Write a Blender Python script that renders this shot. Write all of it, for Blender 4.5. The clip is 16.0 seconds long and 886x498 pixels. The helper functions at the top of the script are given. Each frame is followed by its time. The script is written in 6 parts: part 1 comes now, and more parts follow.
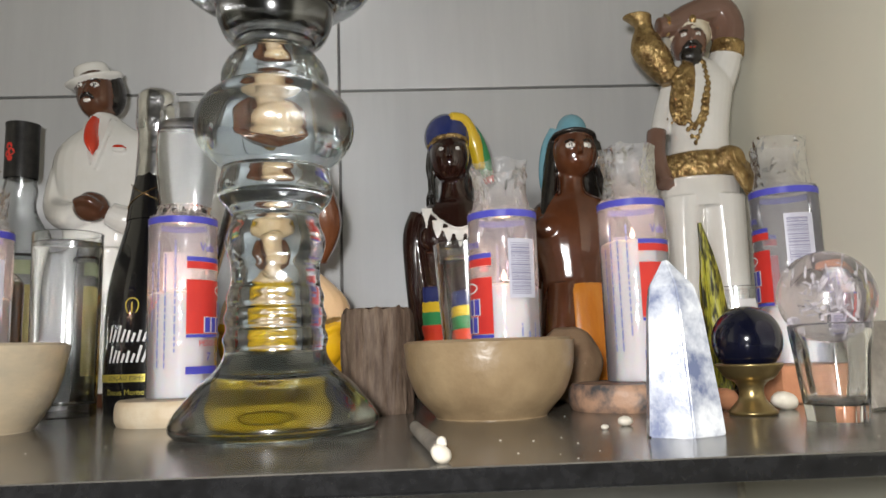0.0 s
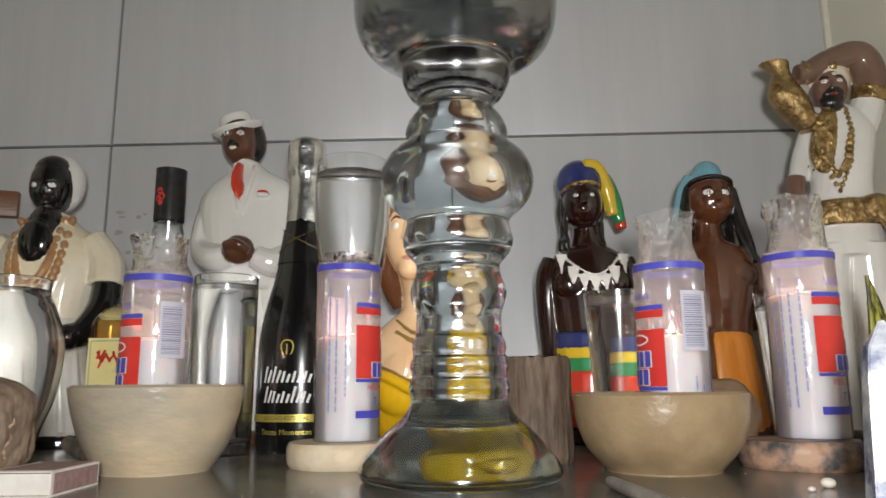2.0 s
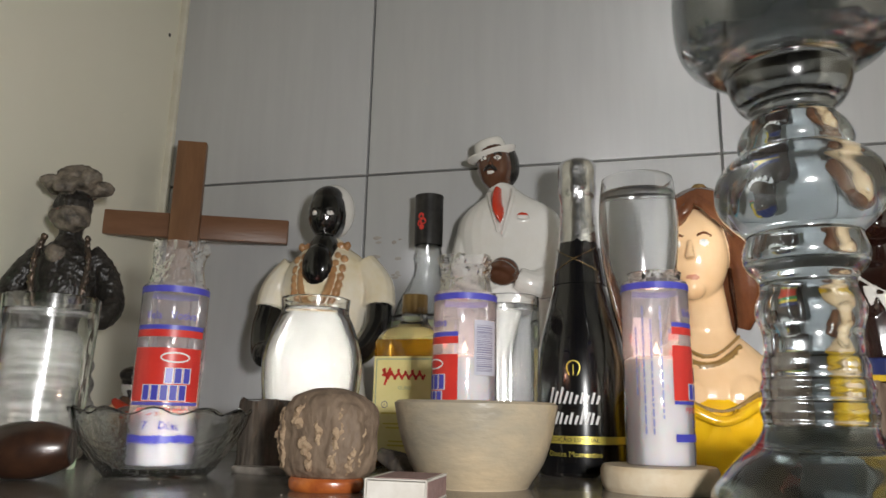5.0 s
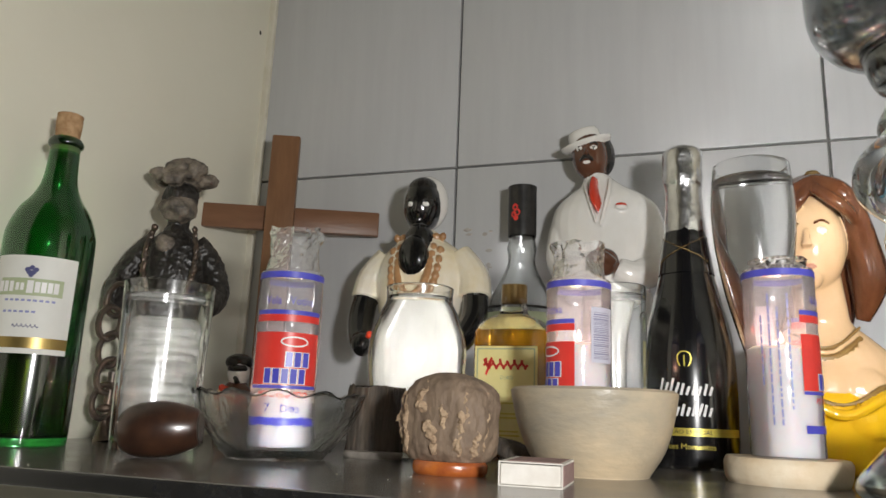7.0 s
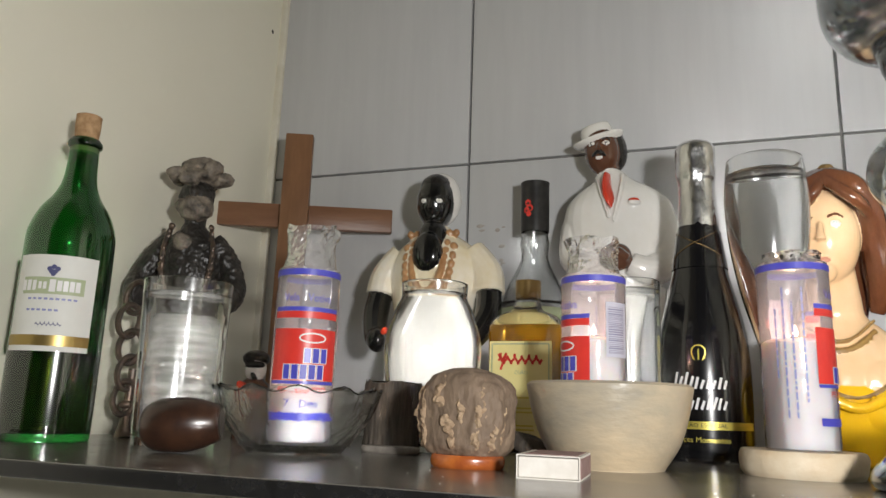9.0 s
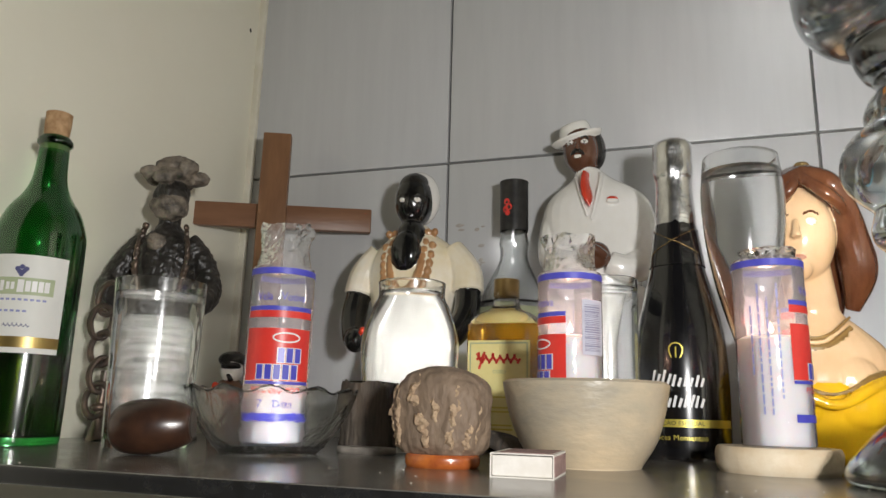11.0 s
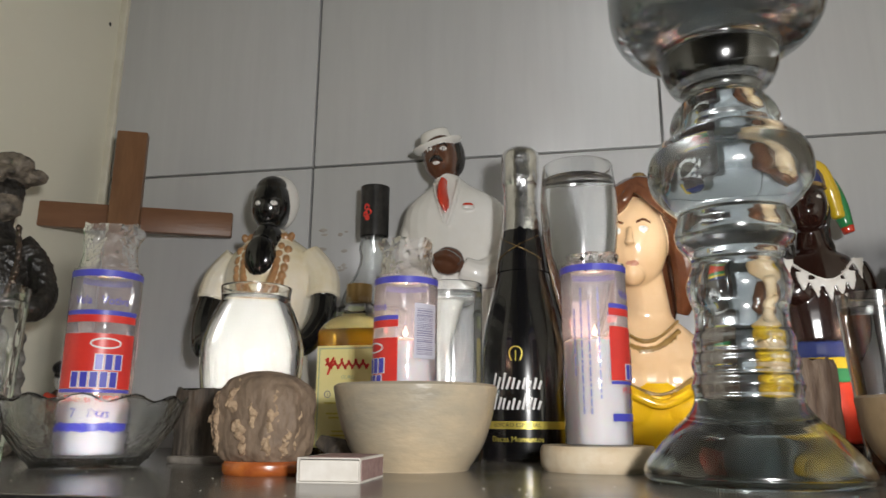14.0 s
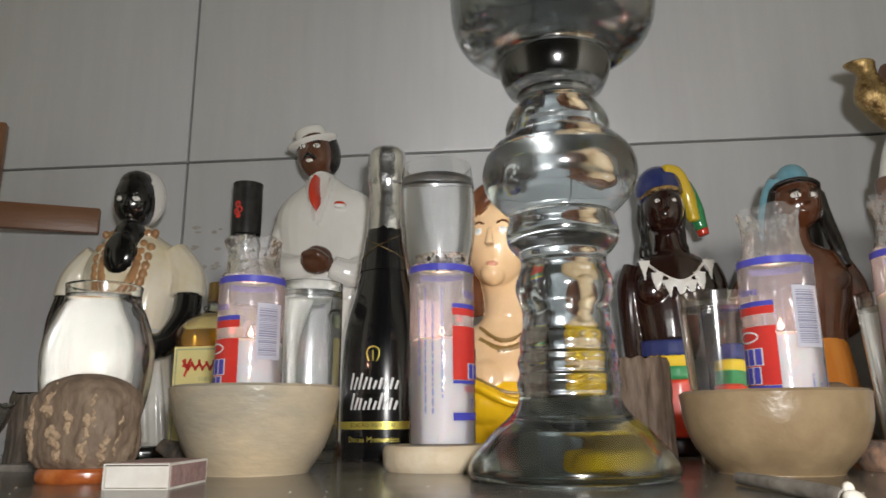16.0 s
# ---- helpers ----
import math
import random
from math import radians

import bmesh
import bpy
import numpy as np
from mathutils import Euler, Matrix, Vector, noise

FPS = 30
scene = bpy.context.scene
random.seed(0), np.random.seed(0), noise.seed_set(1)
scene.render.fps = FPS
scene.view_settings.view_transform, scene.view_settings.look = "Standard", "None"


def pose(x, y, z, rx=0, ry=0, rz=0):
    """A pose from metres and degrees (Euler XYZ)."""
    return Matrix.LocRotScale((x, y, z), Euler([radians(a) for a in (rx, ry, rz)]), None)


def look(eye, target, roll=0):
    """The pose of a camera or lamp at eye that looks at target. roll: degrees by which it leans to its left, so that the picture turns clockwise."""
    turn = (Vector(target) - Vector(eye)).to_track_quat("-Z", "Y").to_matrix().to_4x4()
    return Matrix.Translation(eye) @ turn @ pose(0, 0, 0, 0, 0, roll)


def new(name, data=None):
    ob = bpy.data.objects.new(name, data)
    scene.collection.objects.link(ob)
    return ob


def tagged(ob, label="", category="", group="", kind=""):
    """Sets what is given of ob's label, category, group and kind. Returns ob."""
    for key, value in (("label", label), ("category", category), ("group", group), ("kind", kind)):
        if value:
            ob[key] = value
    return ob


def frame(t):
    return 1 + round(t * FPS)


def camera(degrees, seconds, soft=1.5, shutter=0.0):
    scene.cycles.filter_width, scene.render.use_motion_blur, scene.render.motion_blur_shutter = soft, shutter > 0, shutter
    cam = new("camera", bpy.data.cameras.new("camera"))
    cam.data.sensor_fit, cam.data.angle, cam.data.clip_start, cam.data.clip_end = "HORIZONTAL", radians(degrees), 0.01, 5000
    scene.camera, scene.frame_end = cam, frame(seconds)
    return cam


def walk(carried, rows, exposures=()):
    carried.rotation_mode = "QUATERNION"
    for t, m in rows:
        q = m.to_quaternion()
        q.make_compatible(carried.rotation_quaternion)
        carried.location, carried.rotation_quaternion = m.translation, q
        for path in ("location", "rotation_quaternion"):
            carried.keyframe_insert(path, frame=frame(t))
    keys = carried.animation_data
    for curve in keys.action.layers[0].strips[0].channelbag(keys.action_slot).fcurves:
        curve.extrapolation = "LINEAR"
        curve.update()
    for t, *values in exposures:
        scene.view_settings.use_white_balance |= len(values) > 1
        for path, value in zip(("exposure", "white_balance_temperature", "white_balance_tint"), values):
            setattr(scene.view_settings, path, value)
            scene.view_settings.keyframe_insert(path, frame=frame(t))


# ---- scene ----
from mathutils.bvhtree import BVHTree

cam = camera(63.0, 16.0, shutter=0.4)
PATH = [
    (0, (0.015, 0.2, 0.043), (0.09, 2.18, 0.317), -1.9),
    (0.5, (0.01, 0.198, 0.046), (0.081, 2.168, 0.386), -1.1),
    (1, (-0.01, 0.193, 0.051), (0.02, 2.159, 0.421), -0.9),
    (1.5, (-0.044, 0.194, 0.053), (-0.071, 2.162, 0.411), -1.0),
    (2, (-0.058, 0.191, 0.053), (-0.138, 2.155, 0.425), -0.5),
    (2.5, (-0.077, 0.189, 0.051), (-0.209, 2.151, 0.417), -0.2),
    (3, (-0.099, 0.19, 0.046), (-0.337, 2.136, 0.446), 0.1),
    (3.5, (-0.116, 0.188, 0.047), (-0.425, 2.125, 0.438), 0.5),
    (4, (-0.133, 0.183, 0.048), (-0.508, 2.105, 0.455), 1.2),
    (4.5, (-0.153, 0.182, 0.048), (-0.603, 2.092, 0.43), 0.8),
    (5, (-0.165, 0.179, 0.047), (-0.656, 2.067, 0.49), 1.3),
    (7.5, (-0.209, 0.167, 0.036), (-0.865, 2.005, 0.473), 2.2),
    (8, (-0.209, 0.164, 0.039), (-0.873, 1.999, 0.477), 2.1),
    (8.5, (-0.211, 0.164, 0.037), (-0.872, 2.0, 0.476), 2.0),
    (9, (-0.208, 0.164, 0.036), (-0.869, 2.003, 0.462), 2.0),
    (11.5, (-0.203, 0.172, 0.033), (-0.813, 2.025, 0.472), 1.3),
    (12, (-0.2, 0.172, 0.032), (-0.794, 2.027, 0.485), 1.0),
    (12.5, (-0.186, 0.177, 0.034), (-0.719, 2.046, 0.506), 1.1),
    (13, (-0.177, 0.18, 0.034), (-0.637, 2.062, 0.529), 1.3),
    (13.5, (-0.166, 0.184, 0.033), (-0.576, 2.084, 0.503), 0.8),
    (14, (-0.154, 0.187, 0.032), (-0.53, 2.097, 0.493), 0.4),
    (14.5, (-0.138, 0.191, 0.033), (-0.462, 2.116, 0.471), 0.1),
    (15, (-0.124, 0.194, 0.034), (-0.391, 2.126, 0.474), -0.2),
    (15.5, (-0.114, 0.196, 0.034), (-0.336, 2.13, 0.49), -0.3),
    (16, (-0.099, 0.198, 0.033), (-0.277, 2.137, 0.491), -0.5),
]
EXPOSURE = [(0.0, 0.1), (1.0, -0.05), (2.0, 0.0), (4.0, -0.08), (5.0, 0.0), (7.5, 0.25), (9.0, 0.29), (11.5, 0.24), (12.5, 0.16), (14.5, -0.02), (16.0, -0.08)]
walk(cam, [(t, look(eye, target, roll)) for t, eye, target, roll in PATH], EXPOSURE)

# ---- light ----
world = bpy.data.worlds.new("world")
scene.world = world
world.use_nodes = True
world.node_tree.nodes["Background"].inputs[0].default_value = (0.9, 0.95, 1.0, 1)
world.node_tree.nodes["Background"].inputs[1].default_value = 0.005


def lamp(name, kind, m, energy, colour, size):
    data = bpy.data.lights.new(name, kind)
    data.energy, data.color = energy, colour
    if kind == "AREA":
        data.size = size
    else:
        data.shadow_soft_size = size
    ob = new(name, data)
    ob.matrix_world = m
    return ob


# the small white torch that stands before the shelf; each lit candle has its own small light
torch = lamp("torch_light", "SPOT", look((-0.035, 0.10, 0.085), (-0.11, 1.0, 0.22)), 12.8, (1.0, 0.985, 0.965), 0.024)
torch.data.spot_size, torch.data.spot_blend = radians(165), 0.35


# ---- materials ----
def mat(name, colour, rough=0.5, metal=0.0, second=None, scale=20.0, amount=0.5, bump=0.0, bump_scale=120.0,
        stretch=(1, 1, 1), coat=0.0, coat_rough=0.15, trans=0.0, ior=1.5, sss=0.0, rough_var=0.0, sheen=0.0):
    m = bpy.data.materials.new(name)
    m.use_nodes = True
    nt = m.node_tree
    b = nt.nodes["Principled BSDF"]
    b.inputs["Base Color"].default_value = (*colour, 1)
    b.inputs["Roughness"].default_value = rough
    b.inputs["Metallic"].default_value = metal
    b.inputs["IOR"].default_value = ior
    b.inputs["Coat Weight"].default_value = coat
    b.inputs["Coat Roughness"].default_value = coat_rough
    b.inputs["Transmission Weight"].default_value = trans
    if sss:
        b.inputs["Subsurface Weight"].default_value = sss
        b.inputs["Subsurface Radius"].default_value = (0.012, 0.008, 0.006)
        b.inputs["Subsurface Scale"].default_value = 1.0
    tc = nt.nodes.new("ShaderNodeTexCoord")
    mp = nt.nodes.new("ShaderNodeMapping")
    mp.inputs["Scale"].default_value = stretch
    nt.links.new(tc.outputs["Object"], mp.inputs["Vector"])
    if second:
        n1 = nt.nodes.new("ShaderNodeTexNoise")
        n1.inputs["Scale"].default_value, n1.inputs["Detail"].default_value = scale, 6
        n1.inputs["Roughness"].default_value = 0.62
        nt.links.new(mp.outputs[0], n1.inputs["Vector"])
        ramp = nt.nodes.new("ShaderNodeValToRGB")
        ramp.color_ramp.elements[0].position = 0.5 - 0.28 * amount
        ramp.color_ramp.elements[1].position = 0.5 + 0.28 * amount
        ramp.color_ramp.elements[0].color = (*colour, 1)
        ramp.color_ramp.elements[1].color = (*second, 1)
        nt.links.new(n1.outputs["Fac"], ramp.inputs["Fac"])
        nt.links.new(ramp.outputs["Color"], b.inputs["Base Color"])
        if rough_var:
            mr = nt.nodes.new("ShaderNodeMapRange")
            mr.inputs["To Min"].default_value, mr.inputs["To Max"].default_value = rough - rough_var, rough + rough_var
            nt.links.new(n1.outputs["Fac"], mr.inputs["Value"])
            nt.links.new(mr.outputs[0], b.inputs["Roughness"])
    if bump:
        n2 = nt.nodes.new("ShaderNodeTexNoise")
        n2.inputs["Scale"].default_value, n2.inputs["Detail"].default_value = bump_scale, 4
        nt.links.new(mp.outputs[0], n2.inputs["Vector"])
        bp = nt.nodes.new("ShaderNodeBump")
        bp.inputs["Strength"].default_value, bp.inputs["Distance"].default_value = bump, 0.003
        nt.links.new(n2.outputs["Fac"], bp.inputs["Height"])
        nt.links.new(bp.outputs[0], b.inputs["Normal"])
    if sheen:
        gl = nt.nodes.new("ShaderNodeBsdfGlossy")
        gl.inputs["Roughness"].default_value = 0.14
        mx = nt.nodes.new("ShaderNodeMixShader")
        mx.inputs[0].default_value = sheen
        nt.links.new(b.outputs[0], mx.inputs[1]), nt.links.new(gl.outputs[0], mx.inputs[2])
        nt.links.new(mx.outputs[0], nt.nodes["Material Output"].inputs[0])
    return m


def film(name, colour, clear, rough, bump=0.0, bump_scale=100.0):
    """A thin plastic film: part see-through, part milky, with gloss."""
    m = bpy.data.materials.new(name)
    m.use_nodes = True
    nt = m.node_tree
    nt.nodes.remove(nt.nodes["Principled BSDF"])
    out = nt.nodes["Material Output"]
    tr = nt.nodes.new("ShaderNodeBsdfTransparent")
    tl = nt.nodes.new("ShaderNodeBsdfTranslucent")
    df = nt.nodes.new("ShaderNodeBsdfDiffuse")
    gl = nt.nodes.new("ShaderNodeBsdfGlossy")
    tr.inputs[0].default_value = (0.97, 0.97, 0.98, 1)
    tl.inputs[0].default_value = (*colour, 1)
    df.inputs[0].default_value = (*colour, 1)
    gl.inputs["Roughness"].default_value = rough
    a, c, d = (nt.nodes.new("ShaderNodeMixShader") for _ in range(3))
    a.inputs[0].default_value, c.inputs[0].default_value = 0.5, clear
    nt.links.new(tl.outputs[0], a.inputs[1]), nt.links.new(df.outputs[0], a.inputs[2])
    nt.links.new(a.outputs[0], c.inputs[1]), nt.links.new(tr.outputs[0], c.inputs[2])
    fr = nt.nodes.new("ShaderNodeFresnel")
    fr.inputs["IOR"].default_value = 1.45
    nt.links.new(fr.outputs[0], d.inputs[0])
    nt.links.new(c.outputs[0], d.inputs[1]), nt.links.new(gl.outputs[0], d.inputs[2])
    nt.links.new(d.outputs[0], out.inputs[0])
    if bump:
        tc = nt.nodes.new("ShaderNodeTexCoord")
        n2 = nt.nodes.new("ShaderNodeTexNoise")
        n2.inputs["Scale"].default_value = bump_scale
        nt.links.new(tc.outputs["Object"], n2.inputs["Vector"])
        bp = nt.nodes.new("ShaderNodeBump")
        bp.inputs["Strength"].default_value, bp.inputs["Distance"].default_value = bump, 0.004
        nt.links.new(n2.outputs["Fac"], bp.inputs["Height"])
        nt.links.new(bp.outputs[0], gl.inputs["Normal"]), nt.links.new(bp.outputs[0], fr.inputs["Normal"])
    return m


def glow(name, colour, strength):
    m = bpy.data.materials.new(name)
    m.use_nodes = True
    b = m.node_tree.nodes["Principled BSDF"]
    b.inputs["Emission Color"].default_value = (*colour, 1)
    b.inputs["Emission Strength"].default_value = strength
    return m


